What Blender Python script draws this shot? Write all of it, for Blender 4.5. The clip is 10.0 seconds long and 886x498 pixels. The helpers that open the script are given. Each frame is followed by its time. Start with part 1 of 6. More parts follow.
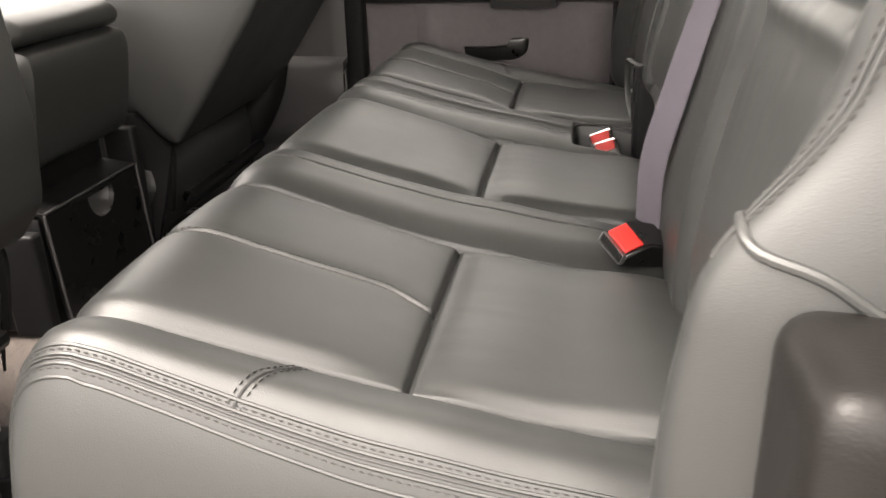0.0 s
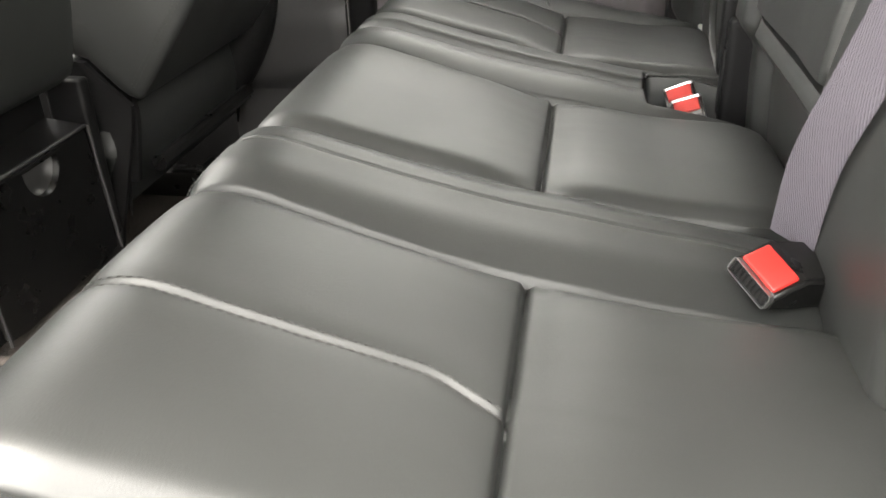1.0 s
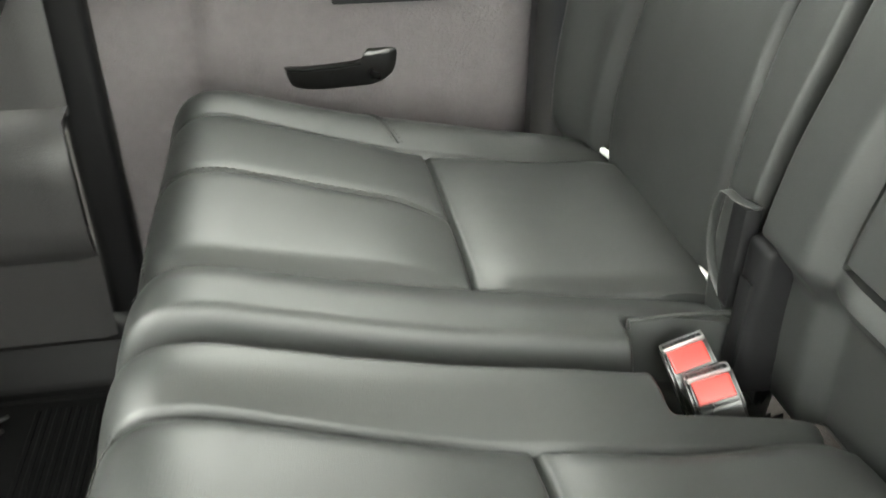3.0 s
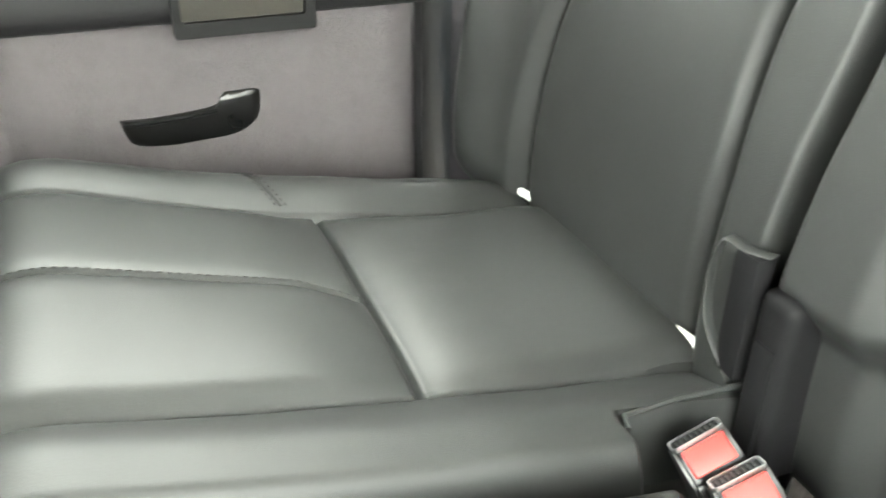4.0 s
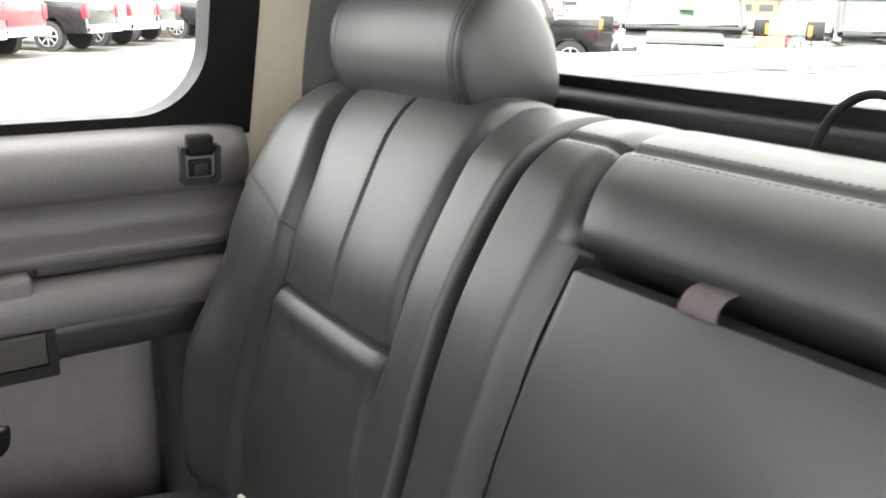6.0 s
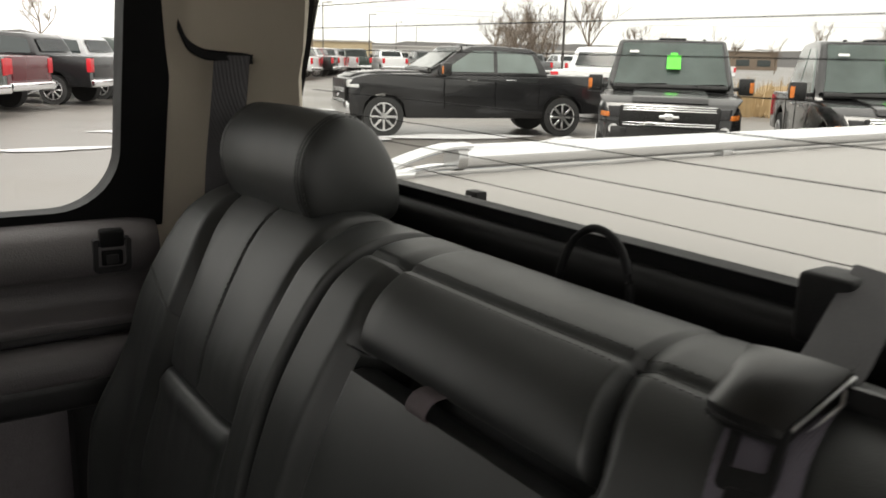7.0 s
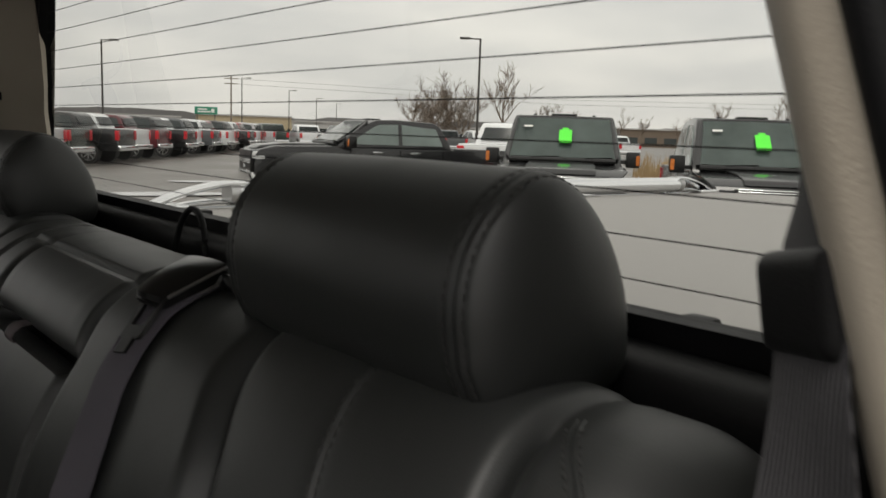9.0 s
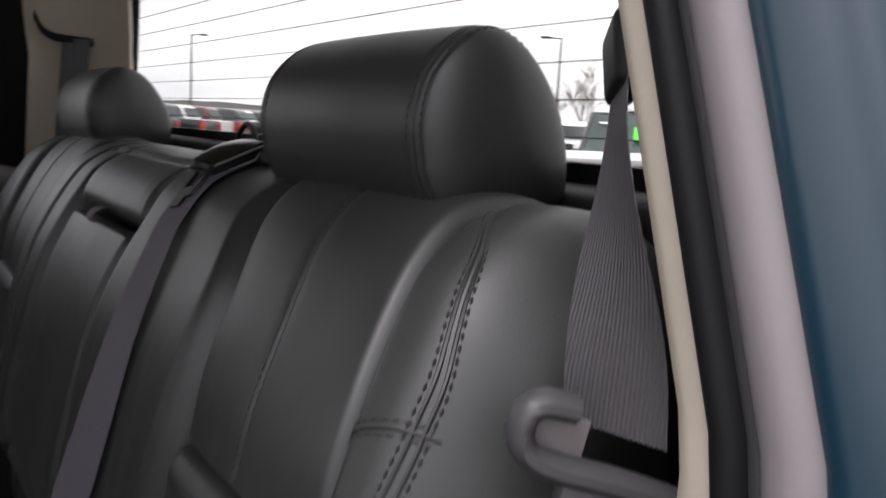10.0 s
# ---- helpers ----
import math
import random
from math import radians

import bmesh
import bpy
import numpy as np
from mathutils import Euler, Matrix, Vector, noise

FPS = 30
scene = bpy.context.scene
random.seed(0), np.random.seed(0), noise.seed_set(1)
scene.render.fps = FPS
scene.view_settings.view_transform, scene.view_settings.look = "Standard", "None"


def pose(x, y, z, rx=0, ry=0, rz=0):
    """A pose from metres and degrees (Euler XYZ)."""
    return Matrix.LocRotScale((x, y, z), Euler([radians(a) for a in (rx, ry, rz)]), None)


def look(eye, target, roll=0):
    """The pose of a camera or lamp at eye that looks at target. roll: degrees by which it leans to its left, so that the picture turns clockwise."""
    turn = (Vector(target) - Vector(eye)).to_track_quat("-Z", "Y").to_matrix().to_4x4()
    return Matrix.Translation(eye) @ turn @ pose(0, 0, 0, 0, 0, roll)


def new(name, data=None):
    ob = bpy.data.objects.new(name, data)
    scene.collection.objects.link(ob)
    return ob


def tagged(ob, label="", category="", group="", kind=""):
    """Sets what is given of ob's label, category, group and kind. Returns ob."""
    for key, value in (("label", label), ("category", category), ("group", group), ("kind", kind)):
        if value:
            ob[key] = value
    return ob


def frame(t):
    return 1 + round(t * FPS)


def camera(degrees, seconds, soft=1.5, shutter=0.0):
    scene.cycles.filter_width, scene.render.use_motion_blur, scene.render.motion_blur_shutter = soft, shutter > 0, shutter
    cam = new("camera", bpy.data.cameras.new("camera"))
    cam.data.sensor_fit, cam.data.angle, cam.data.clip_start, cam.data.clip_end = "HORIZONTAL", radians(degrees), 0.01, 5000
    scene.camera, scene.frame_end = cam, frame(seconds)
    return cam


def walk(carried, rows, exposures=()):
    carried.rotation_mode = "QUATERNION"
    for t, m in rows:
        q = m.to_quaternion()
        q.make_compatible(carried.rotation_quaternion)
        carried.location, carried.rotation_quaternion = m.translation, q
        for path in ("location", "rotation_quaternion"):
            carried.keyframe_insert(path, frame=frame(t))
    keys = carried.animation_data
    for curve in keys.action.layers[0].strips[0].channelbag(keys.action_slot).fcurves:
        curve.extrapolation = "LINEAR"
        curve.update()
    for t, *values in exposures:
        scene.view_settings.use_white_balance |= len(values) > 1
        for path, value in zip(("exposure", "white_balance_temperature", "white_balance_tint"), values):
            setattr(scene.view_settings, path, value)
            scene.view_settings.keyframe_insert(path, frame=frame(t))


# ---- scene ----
import functools

# camera and its walk: x to the truck's tail, y across the cab, z up
cam = camera(56.0, 10.0, soft=1.6, shutter=0.35)
PATH = [
    (0.0, 0.1142, -0.1982, 0.7146, 67.39, 1.61, 9.27),
    (0.5, 0.0595, -0.0877, 0.6838, 65.99, 1.99, 9.26),
    (1.0, 0.0297, 0.0630, 0.6839, 62.18, 1.75, 9.18),
    (1.5, 0.0207, 0.1574, 0.7053, 59.32, 2.02, 8.55),
    (2.0, -0.0222, 0.2646, 0.7368, 57.84, 3.26, 7.60),
    (2.5, -0.0855, 0.4335, 0.7667, 57.89, 1.31, -1.28),
    (2.7, -0.1028, 0.5014, 0.7859, 57.72, 0.38, -5.25),
    (3.8, -0.1503, 0.7590, 0.7259, 60.12, -0.04, -19.71),
    (4.0, -0.1367, 0.7645, 0.7225, 60.45, -0.30, -21.94),
    (4.5, -0.1143, 0.7334, 0.7645, 60.80, -0.19, -27.25),
    (5.0, -0.1186, 0.6880, 0.8337, 64.67, -0.71, -31.27),
    (5.5, -0.1112, 0.6467, 0.8771, 70.96, -0.81, -32.69),
    (6.0, -0.0926, 0.5790, 0.9359, 73.48, -1.17, -34.62),
    (6.2, -0.0680, 0.5512, 0.9469, 74.44, -1.09, -34.56),
    (7.3, -0.0170, 0.3366, 1.0312, 78.23, -2.12, -35.28),
    (7.5, -0.0090, 0.3047, 1.0294, 79.52, -2.87, -37.18),
    (8.0, 0.0136, 0.2016, 1.0269, 81.55, -3.16, -39.18),
    (8.5, 0.0550, 0.1033, 1.0146, 82.52, -2.94, -39.84),
    (9.0, 0.0975, 0.0161, 0.9715, 82.17, -1.95, -39.77),
    (9.3, 0.1116, -0.0259, 0.9493, 81.86, -1.73, -39.45),
    (9.5, 0.1077, -0.0515, 0.9381, 81.66, -2.21, -39.06),
    (9.8, 0.0791, -0.0965, 0.9162, 81.72, -2.56, -37.68),
    (10.0, 0.0737, -0.1246, 0.8890, 81.89, -3.25, -34.46),
]
EXPOSURE = [(0.0, 4.62, 7250, 15), (1.0, 5.14, 6920, 9), (2.0, 5.68, 6800, 4), (2.5, 5.8, 6780, 2), (3.8, 6.4, 6700, 0), (4.5, 6.66, 6600, 0), (5.5, 6.07, 6500, 3), (6.2, 4.5, 6600, 7), (7.3, 1.9, 6900, 10), (8.0, 1.55, 6900, 10), (8.5, 1.4, 6900, 10), (9.1, 1.5, 6700, 10), (9.6, 1.97, 6300, 10), (10.0, 2.28, 6320, 17)]
walk(cam, [(t, pose(x, y, z, a, b, c)) for t, x, y, z, a, b, c in PATH], EXPOSURE)

# overcast daylight: one grey sky with soft clouds and a veiled sun
world = bpy.data.worlds.new("overcast_sky")
scene.world = world
world.use_nodes = True
wt = world.node_tree
wt.nodes.clear()
w_out = wt.nodes.new("ShaderNodeOutputWorld")
w_bg = wt.nodes.new("ShaderNodeBackground")
w_sky = wt.nodes.new("ShaderNodeTexSky")
w_sky.sky_type, w_sky.sun_disc = "NISHITA", False
w_sky.sun_elevation, w_sky.sun_rotation = radians(60), radians(243)
w_sky.dust_density = 6.0
w_hsv = wt.nodes.new("ShaderNodeHueSaturation")
w_hsv.inputs["Saturation"].default_value = 0.10
w_tex = wt.nodes.new("ShaderNodeTexCoord")
w_map = wt.nodes.new("ShaderNodeMapping")
w_map.inputs["Scale"].default_value = (2.2, 2.2, 9.0)
w_noise = wt.nodes.new("ShaderNodeTexNoise")
w_noise.inputs["Scale"].default_value, w_noise.inputs["Detail"].default_value = 1.3, 5.0
w_ramp = wt.nodes.new("ShaderNodeValToRGB")
w_ramp.color_ramp.elements[0].position, w_ramp.color_ramp.elements[0].color = 0.3, (3.6, 3.65, 3.7, 1)
w_ramp.color_ramp.elements[1].position, w_ramp.color_ramp.elements[1].color = 0.7, (5.6, 5.5, 5.3, 1)
w_mix = wt.nodes.new("ShaderNodeMixRGB")
w_mix.inputs[0].default_value = 0.8
wt.links.new(w_sky.outputs[0], w_hsv.inputs["Color"])
wt.links.new(w_tex.outputs["Generated"], w_map.inputs[0])
wt.links.new(w_map.outputs[0], w_noise.inputs["Vector"])
wt.links.new(w_noise.outputs["Fac"], w_ramp.inputs[0])
wt.links.new(w_hsv.outputs[0], w_mix.inputs[1])
wt.links.new(w_ramp.outputs[0], w_mix.inputs[2])
wt.links.new(w_mix.outputs[0], w_bg.inputs["Color"])
w_bg.inputs["Strength"].default_value = 0.085
wt.links.new(w_bg.outputs[0], w_out.inputs[0])
sun = new("veiled_sun", bpy.data.lights.new("veiled_sun", "SUN"))
sun.data.energy, sun.data.angle, sun.data.color = 0.5, radians(24), (1.0, 0.97, 0.93)
sun.matrix_world = look((-3.2, -1.6, 6.3), (0, 0, 0))

# ---- materials ----
def material(name, colour, rough=0.5, metal=0.0, grain=0.0, grain_scale=400.0, vary=0.12, vary_scale=9.0, bump2=0.0, bump2_scale=30.0, spec=0.5, coat=0.0, rough_vary=0.1, kind="NOISE", stretch=(1, 1, 1), per_object=0.0, tint=None):
    m = bpy.data.materials.new(name)
    m.use_nodes = True
    nt = m.node_tree
    b = nt.nodes["Principled BSDF"]
    b.inputs["Metallic"].default_value = metal
    b.inputs["Specular IOR Level"].default_value = spec
    b.inputs["Coat Weight"].default_value = coat
    co = nt.nodes.new("ShaderNodeTexCoord")
    mp = nt.nodes.new("ShaderNodeMapping")
    mp.inputs["Scale"].default_value = stretch
    nt.links.new(co.outputs["Object"], mp.inputs[0])
    big = nt.nodes.new("ShaderNodeTexNoise")
    big.inputs["Scale"].default_value, big.inputs["Detail"].default_value = vary_scale, 5.0
    nt.links.new(mp.outputs[0], big.inputs["Vector"])
    mix = nt.nodes.new("ShaderNodeMixRGB")
    t = tint or colour
    mix.inputs[1].default_value = (*[c * (1 - vary) for c in colour], 1)
    mix.inputs[2].default_value = (*[min(1, c * (1 + vary)) for c in t], 1)
    nt.links.new(big.outputs["Fac"], mix.inputs[0])
    col = mix.outputs[0]
    if per_object:
        info = nt.nodes.new("ShaderNodeObjectInfo")
        hv = nt.nodes.new("ShaderNodeHueSaturation")
        ma = nt.nodes.new("ShaderNodeMath")
        ma.operation = "MULTIPLY_ADD"
        ma.inputs[1].default_value, ma.inputs[2].default_value = per_object, 1 - per_object / 2
        nt.links.new(info.outputs["Random"], ma.inputs[0])
        nt.links.new(ma.outputs[0], hv.inputs["Value"])
        nt.links.new(col, hv.inputs["Color"])
        col = hv.outputs[0]
    nt.links.new(col, b.inputs["Base Color"])
    rr = nt.nodes.new("ShaderNodeMapRange")
    rr.inputs["To Min"].default_value, rr.inputs["To Max"].default_value = max(0.02, rough - rough_vary), min(1, rough + rough_vary)
    nt.links.new(big.outputs["Fac"], rr.inputs["Value"])
    nt.links.new(rr.outputs[0], b.inputs["Roughness"])
    last = None
    if grain:
        if kind == "VORONOI":
            fine = nt.nodes.new("ShaderNodeTexVoronoi")
            fine.feature = "F1"
            out = fine.outputs["Distance"]
        elif kind == "WAVE":
            fine = nt.nodes.new("ShaderNodeTexWave")
            fine.inputs["Distortion"].default_value = 0.25
            fine.bands_direction = "Y"
            out = fine.outputs["Fac"]
        else:
            fine = nt.nodes.new("ShaderNodeTexNoise")
            fine.inputs["Detail"].default_value = 3.0
            out = fine.outputs["Fac"]
        fine.inputs["Scale"].default_value = grain_scale
        nt.links.new(mp.outputs[0], fine.inputs["Vector"])
        bp = nt.nodes.new("ShaderNodeBump")
        bp.inputs["Strength"].default_value, bp.inputs["Distance"].default_value = grain, 0.001
        nt.links.new(out, bp.inputs["Height"])
        last = bp
    if bump2:
        w = nt.nodes.new("ShaderNodeTexNoise")
        w.inputs["Scale"].default_value, w.inputs["Detail"].default_value = bump2_scale, 4.0
        nt.links.new(mp.outputs[0], w.inputs["Vector"])
        b2 = nt.nodes.new("ShaderNodeBump")
        b2.inputs["Strength"].default_value, b2.inputs["Distance"].default_value = bump2, 0.004
        nt.links.new(w.outputs["Fac"], b2.inputs["Height"])
        if last:
            nt.links.new(last.outputs[0], b2.inputs["Normal"])
        last = b2
    if last:
        nt.links.new(last.outputs[0], b.inputs["Normal"])
    return m


def glass_material(name, tint, gloss=0.0):
    m = bpy.data.materials.new(name)
    m.use_nodes = True
    nt = m.node_tree
    nt.nodes.clear()
    out = nt.nodes.new("ShaderNodeOutputMaterial")
    tr = nt.nodes.new("ShaderNodeBsdfTransparent")
    tr.inputs[0].default_value = (*tint, 1)
    gl = nt.nodes.new("ShaderNodeBsdfGlossy")
    gl.inputs["Roughness"].default_value = 0.02
    lw = nt.nodes.new("ShaderNodeLayerWeight")
    lw.inputs[0].default_value = 0.5
    pw = nt.nodes.new("ShaderNodeMath")
    pw.operation = "POWER"
    pw.inputs[1].default_value = 4.0
    nt.links.new(lw.outputs["Facing"], pw.inputs[0])
    fr = nt.nodes.new("ShaderNodeMath")
    fr.operation = "MULTIPLY_ADD"
    fr.inputs[1].default_value, fr.inputs[2].default_value = 0.45, 0.03
    nt.links.new(pw.outputs[0], fr.inputs[0])
    mx = nt.nodes.new("ShaderNodeMixShader")
    nt.links.new(fr.outputs[0], mx.inputs[0])
    nt.links.new(tr.outputs[0], mx.inputs[1])
    nt.links.new(gl.outputs[0], mx.inputs[2])
    nt.links.new(mx.outputs[0], out.inputs[0])
    return m


LEATHER = material("charcoal_leather", (0.0155, 0.0166, 0.0161), 0.49, grain=0.09, grain_scale=900, kind="VORONOI", vary=0.18, vary_scale=7, bump2=0.09, bump2_scale=16, rough_vary=0.09, spec=0.60)
LEATHER_SOFT = material("smooth_charcoal_leather", (0.0158, 0.0169, 0.0164), 0.49, grain=0.08, grain_scale=1000, kind="VORONOI", vary=0.2, vary_scale=11, bump2=0.09, bump2_scale=14, rough_vary=0.09, spec=0.60)
THREAD = material("grey_thread", (0.026, 0.0255, 0.025), 0.55, vary=0.2, vary_scale=300)
SEAM = material("dark_seam_cord", (0.018, 0.018, 0.018), 0.6, vary=0.2, vary_scale=60)
PLASTIC = material("black_plastic", (0.007, 0.007, 0.0073), 0.5, grain=0.25, grain_scale=700, vary=0.15, vary_scale=20, spec=0.18)
QUARTER = material("dark_brown_grey_trim", (0.006, 0.0054, 0.005), 0.45, grain=0.3, grain_scale=500, vary=0.15, vary_scale=13, spec=0.22)
GLOSS_BLACK = material("gloss_black_plastic", (0.005, 0.005, 0.005), 0.3, grain=0.05, grain_scale=500, vary=0.15, vary_scale=25)
DOOR_GREY = material("mauve_grey_door_plastic", (0.105, 0.097, 0.099), 0.55, grain=0.35, grain_scale=420, kind="VORONOI", vary=0.12, vary_scale=16)
DOOR_CLOTH = material("mauve_grey_door_carpet", (0.108, 0.097, 0.102), 0.85, grain=0.6, grain_scale=900, vary=0.2, vary_scale=70, bump2=0.25, bump2_scale=260)
DOOR_DARK = material("dark_grey_door_trim", (0.014, 0.0138, 0.0148), 0.5, grain=0.3, grain_scale=600, vary=0.12, vary_scale=14)
PILLAR_GREY = material("dark_grey_pillar_trim", (0.026, 0.0255, 0.026), 0.55, grain=0.35, grain_scale=500, vary=0.15, vary_scale=13)
TAG = material("mauve_grey_tag_cloth", (0.066, 0.052, 0.056), 0.8, grain=0.5, grain_scale=500, vary=0.15, vary_scale=90)
HOOK = material("grey_hook_plastic", (0.045, 0.044, 0.046), 0.5, grain=0.2, grain_scale=500, vary=0.12, vary_scale=20)
BEIGE = material("beige_pillar_trim", (0.40, 0.355, 0.29), 0.65, grain=0.35, grain_scale=600, vary=0.08, vary_scale=9)
HEADLINER = material("beige_headliner_cloth", (0.42, 0.38, 0.32), 0.9, grain=0.5, grain_scale=900, vary=0.07, vary_scale=30)
CARPET = material("brown_grey_carpet", (0.052, 0.043, 0.038), 0.95, grain=0.9, grain_scale=650, vary=0.45, vary_scale=40, bump2=0.5, bump2_scale=190)
TREAD = material("shiny_rubber_tread", (0.022, 0.022, 0.023), 0.3, vary=0.2, vary_scale=40)
RUBBER = material("black_rubber", (0.0065, 0.0065, 0.007), 0.55, grain=0.2, grain_scale=500, vary=0.3, vary_scale=30, spec=0.12)
WEBBING = material("dark_grey_belt_webbing", (0.052, 0.050, 0.054), 0.7, grain=0.7, grain_scale=150, vary=0.15, vary_scale=60, kind="WAVE", bump2=0.15, bump2_scale=500)
WEBBING_LIGHT = material("violet_grey_belt_webbing", (0.080, 0.071, 0.088), 0.8, grain=0.6, grain_scale=150, vary=0.12, vary_scale=60, kind="WAVE", bump2=0.15, bump2_scale=500)
RED = material("red_button_plastic", (0.46, 0.022, 0.018), 0.38, vary=0.12, vary_scale=60)
RED_DARKER = material("darker_red_button_plastic", (0.34, 0.030, 0.026), 0.4, vary=0.12, vary_scale=60)
WHITE = material("white_plastic", (0.75, 0.75, 0.72), 0.4, vary=0.05, vary_scale=50)
CHROME = material("polished_steel", (0.84, 0.85, 0.86), 0.07, metal=1.0, vary=0.03, vary_scale=12, rough_vary=0.03)
STEEL = material("brushed_steel", (0.5, 0.5, 0.5), 0.35, metal=1.0, vary=0.1, vary_scale=30)
BLUE = material("dark_blue_car_paint", (0.0045, 0.022, 0.038), 0.34, coat=0.15, vary=0.08, vary_scale=5, grain=0.05, grain_scale=900)
JAMB = material("pinkish_grey_jamb", (0.16, 0.145, 0.15), 0.6, vary=0.1, vary_scale=20, grain=0.2, grain_scale=300)
VINYL = material("grey_tonneau_vinyl", (0.245, 0.236, 0.226), 0.55, grain=0.25, grain_scale=300, vary=0.12, vary_scale=2.2, bump2=0.35, bump2_scale=5)
CUP = material("tan_stained_cup_liner", (0.034, 0.031, 0.025), 0.8, vary=0.35, vary_scale=40, grain=0.5, grain_scale=300)
ASPHALT = material("wet_asphalt", (0.128, 0.118, 0.108), 0.42, vary=0.35, vary_scale=0.25, grain=0.8, grain_scale=60, rough_vary=0.25, bump2=0.2, bump2_scale=3)
SNOW = material("old_snow", (0.50, 0.50, 0.51), 0.8, vary=0.12, vary_scale=3, bump2=0.6, bump2_scale=6)
GRASS = material("dry_winter_grass", (0.30, 0.21, 0.11), 0.9, vary=0.35, vary_scale=2, bump2=0.8, bump2_scale=8)
BARK = material("bare_bark", (0.15, 0.115, 0.088), 0.9, vary=0.2, vary_scale=3)
POLE = material("dark_bronze_pole", (0.05, 0.045, 0.042), 0.6, vary=0.1, vary_scale=3)
TYRE = material("tyre_rubber", (0.02, 0.02, 0.02), 0.7, vary=0.2, vary_scale=8)
RIM = material("machined_alloy", (0.62, 0.62, 0.62), 0.3, metal=0.9, vary=0.15, vary_scale=10)
LAMP = material("headlight_lens", (0.55, 0.55, 0.55), 0.15, vary=0.25, vary_scale=14, coat=0.5)
LAMP_DARK = material("smoked_headlight_lens", (0.035, 0.035, 0.037), 0.25, vary=0.3, vary_scale=10, spec=0.3)
AMBER = material("amber_lens", (0.55, 0.16, 0.03), 0.25, vary=0.2, vary_scale=20)
TAILLIGHT = material("red_lens", (0.55, 0.02, 0.03), 0.25, vary=0.25, vary_scale=12)
CARGLASS = material("dark_tinted_car_glass", (0.02, 0.028, 0.028), 0.06, vary=0.3, vary_scale=2, coat=0.5)
# green tint, with the pale sky reflection mixed into its base colour
WINDSHIELD = material("green_windshield_with_sky_tone", (0.13, 0.165, 0.155), 0.05, vary=0.45, vary_scale=1.6, coat=0.6)
GREEN_TAG = material("fluorescent_green_card", (0.10, 0.85, 0.06), 0.6, vary=0.06, vary_scale=8)
PAPER = material("white_paper", (0.8, 0.8, 0.78), 0.7, vary=0.04, vary_scale=8)
SIGN_GREEN = material("green_road_sign", (0.01, 0.22, 0.13), 0.5, vary=0.08, vary_scale=2)
WALL_GREY = material("pale_grey_cladding", (0.42, 0.41, 0.40), 0.8, vary=0.15, vary_scale=0.3)
WALL_TAN = material("tan_cladding", (0.42, 0.34, 0.22), 0.8, vary=0.15, vary_scale=0.3)
FAR_HILL = material("distant_wooded_hill", (0.17, 0.165, 0.165), 0.95, vary=0.2, vary_scale=0.05)
TRUCK_PAINTS = {n: material(n, c, 0.25, coat=0.45, vary=0.06, vary_scale=1.5, rough_vary=0.05) for n, c in (("black_car_paint", (0.012, 0.012, 0.013)), ("white_car_paint", (0.70, 0.71, 0.72)), ("red_car_paint", (0.30, 0.012, 0.018)), ("maroon_car_paint", (0.10, 0.010, 0.016)), ("silver_car_paint", (0.42, 0.42, 0.43)), ("grey_car_paint", (0.09, 0.095, 0.10)), ("charcoal_car_paint", (0.012, 0.012, 0.0125)), ("green_car_paint", (0.022, 0.035, 0.028)))}
GLASS = glass_material("clear_window_glass", (0.93, 0.94, 0.93))
GLASS_REAR = glass_material("rear_window_glass", (0.75, 0.76, 0.735))


# ---- helpers of this scene ----
def thing(name, label, category, group="", kind="", at=(0, 0, 0)):
    ob = new(name)
    ob.empty_display_size = 0.05
    ob.location = at
    return tagged(ob, label, category, group, kind)


def link(name, bm, mat, parent=None, label="", smooth=True):
    me = bpy.data.meshes.new(name)
    bmesh.ops.recalc_face_normals(bm, faces=bm.faces)
    bm.to_mesh(me)
    bm.free()
    me.materials.append(mat)
    if smooth:
        me.polygons.foreach_set("use_smooth", [True] * len(me.polygons))
        me.set_sharp_from_angle(angle=radians(42))
    ob = new(name, me)
    if parent is not None:
        ob.parent = parent
        ob.location = [-c for c in parent_place(parent)]
    if label:
        ob["label"] = label
    return ob


def parent_place(ob):
    p = Vector(ob.location)
    while ob.parent is not None:
        ob = ob.parent
        p += Vector(ob.location)
    return p


part = link


def box_bm(x0, x1, y0, y1, z0, z1, bevel=0.0, seg=2):
    bm = bmesh.new()
    bmesh.ops.create_cube(bm, size=1)
    for v in bm.verts:
        v.co = Vector(((x0 + x1) / 2 + v.co.x * (x1 - x0), (y0 + y1) / 2 + v.co.y * (y1 - y0), (z0 + z1) / 2 + v.co.z * (z1 - z0)))
    if bevel:
        bmesh.ops.bevel(bm, geom=bm.edges[:], offset=bevel, segments=seg, affect="EDGES", profile=0.6)
    return bm


def turned(bm, m):
    bmesh.ops.transform(bm, matrix=m, verts=bm.verts)
    return bm


def joined(*bms):
    """One bmesh from several, which are freed."""
    verts, faces = [], []
    for b in bms:
        n = len(verts)
        b.verts.index_update()
        verts += [v.co[:] for v in b.verts]
        faces += [[n + v.index for v in f.verts] for f in b.faces]
        b.free()
    me = bpy.data.meshes.new("tmp")
    me.from_pydata(verts, [], faces)
    out = bmesh.new()
    out.from_mesh(me)
    bpy.data.meshes.remove(me)
    return out


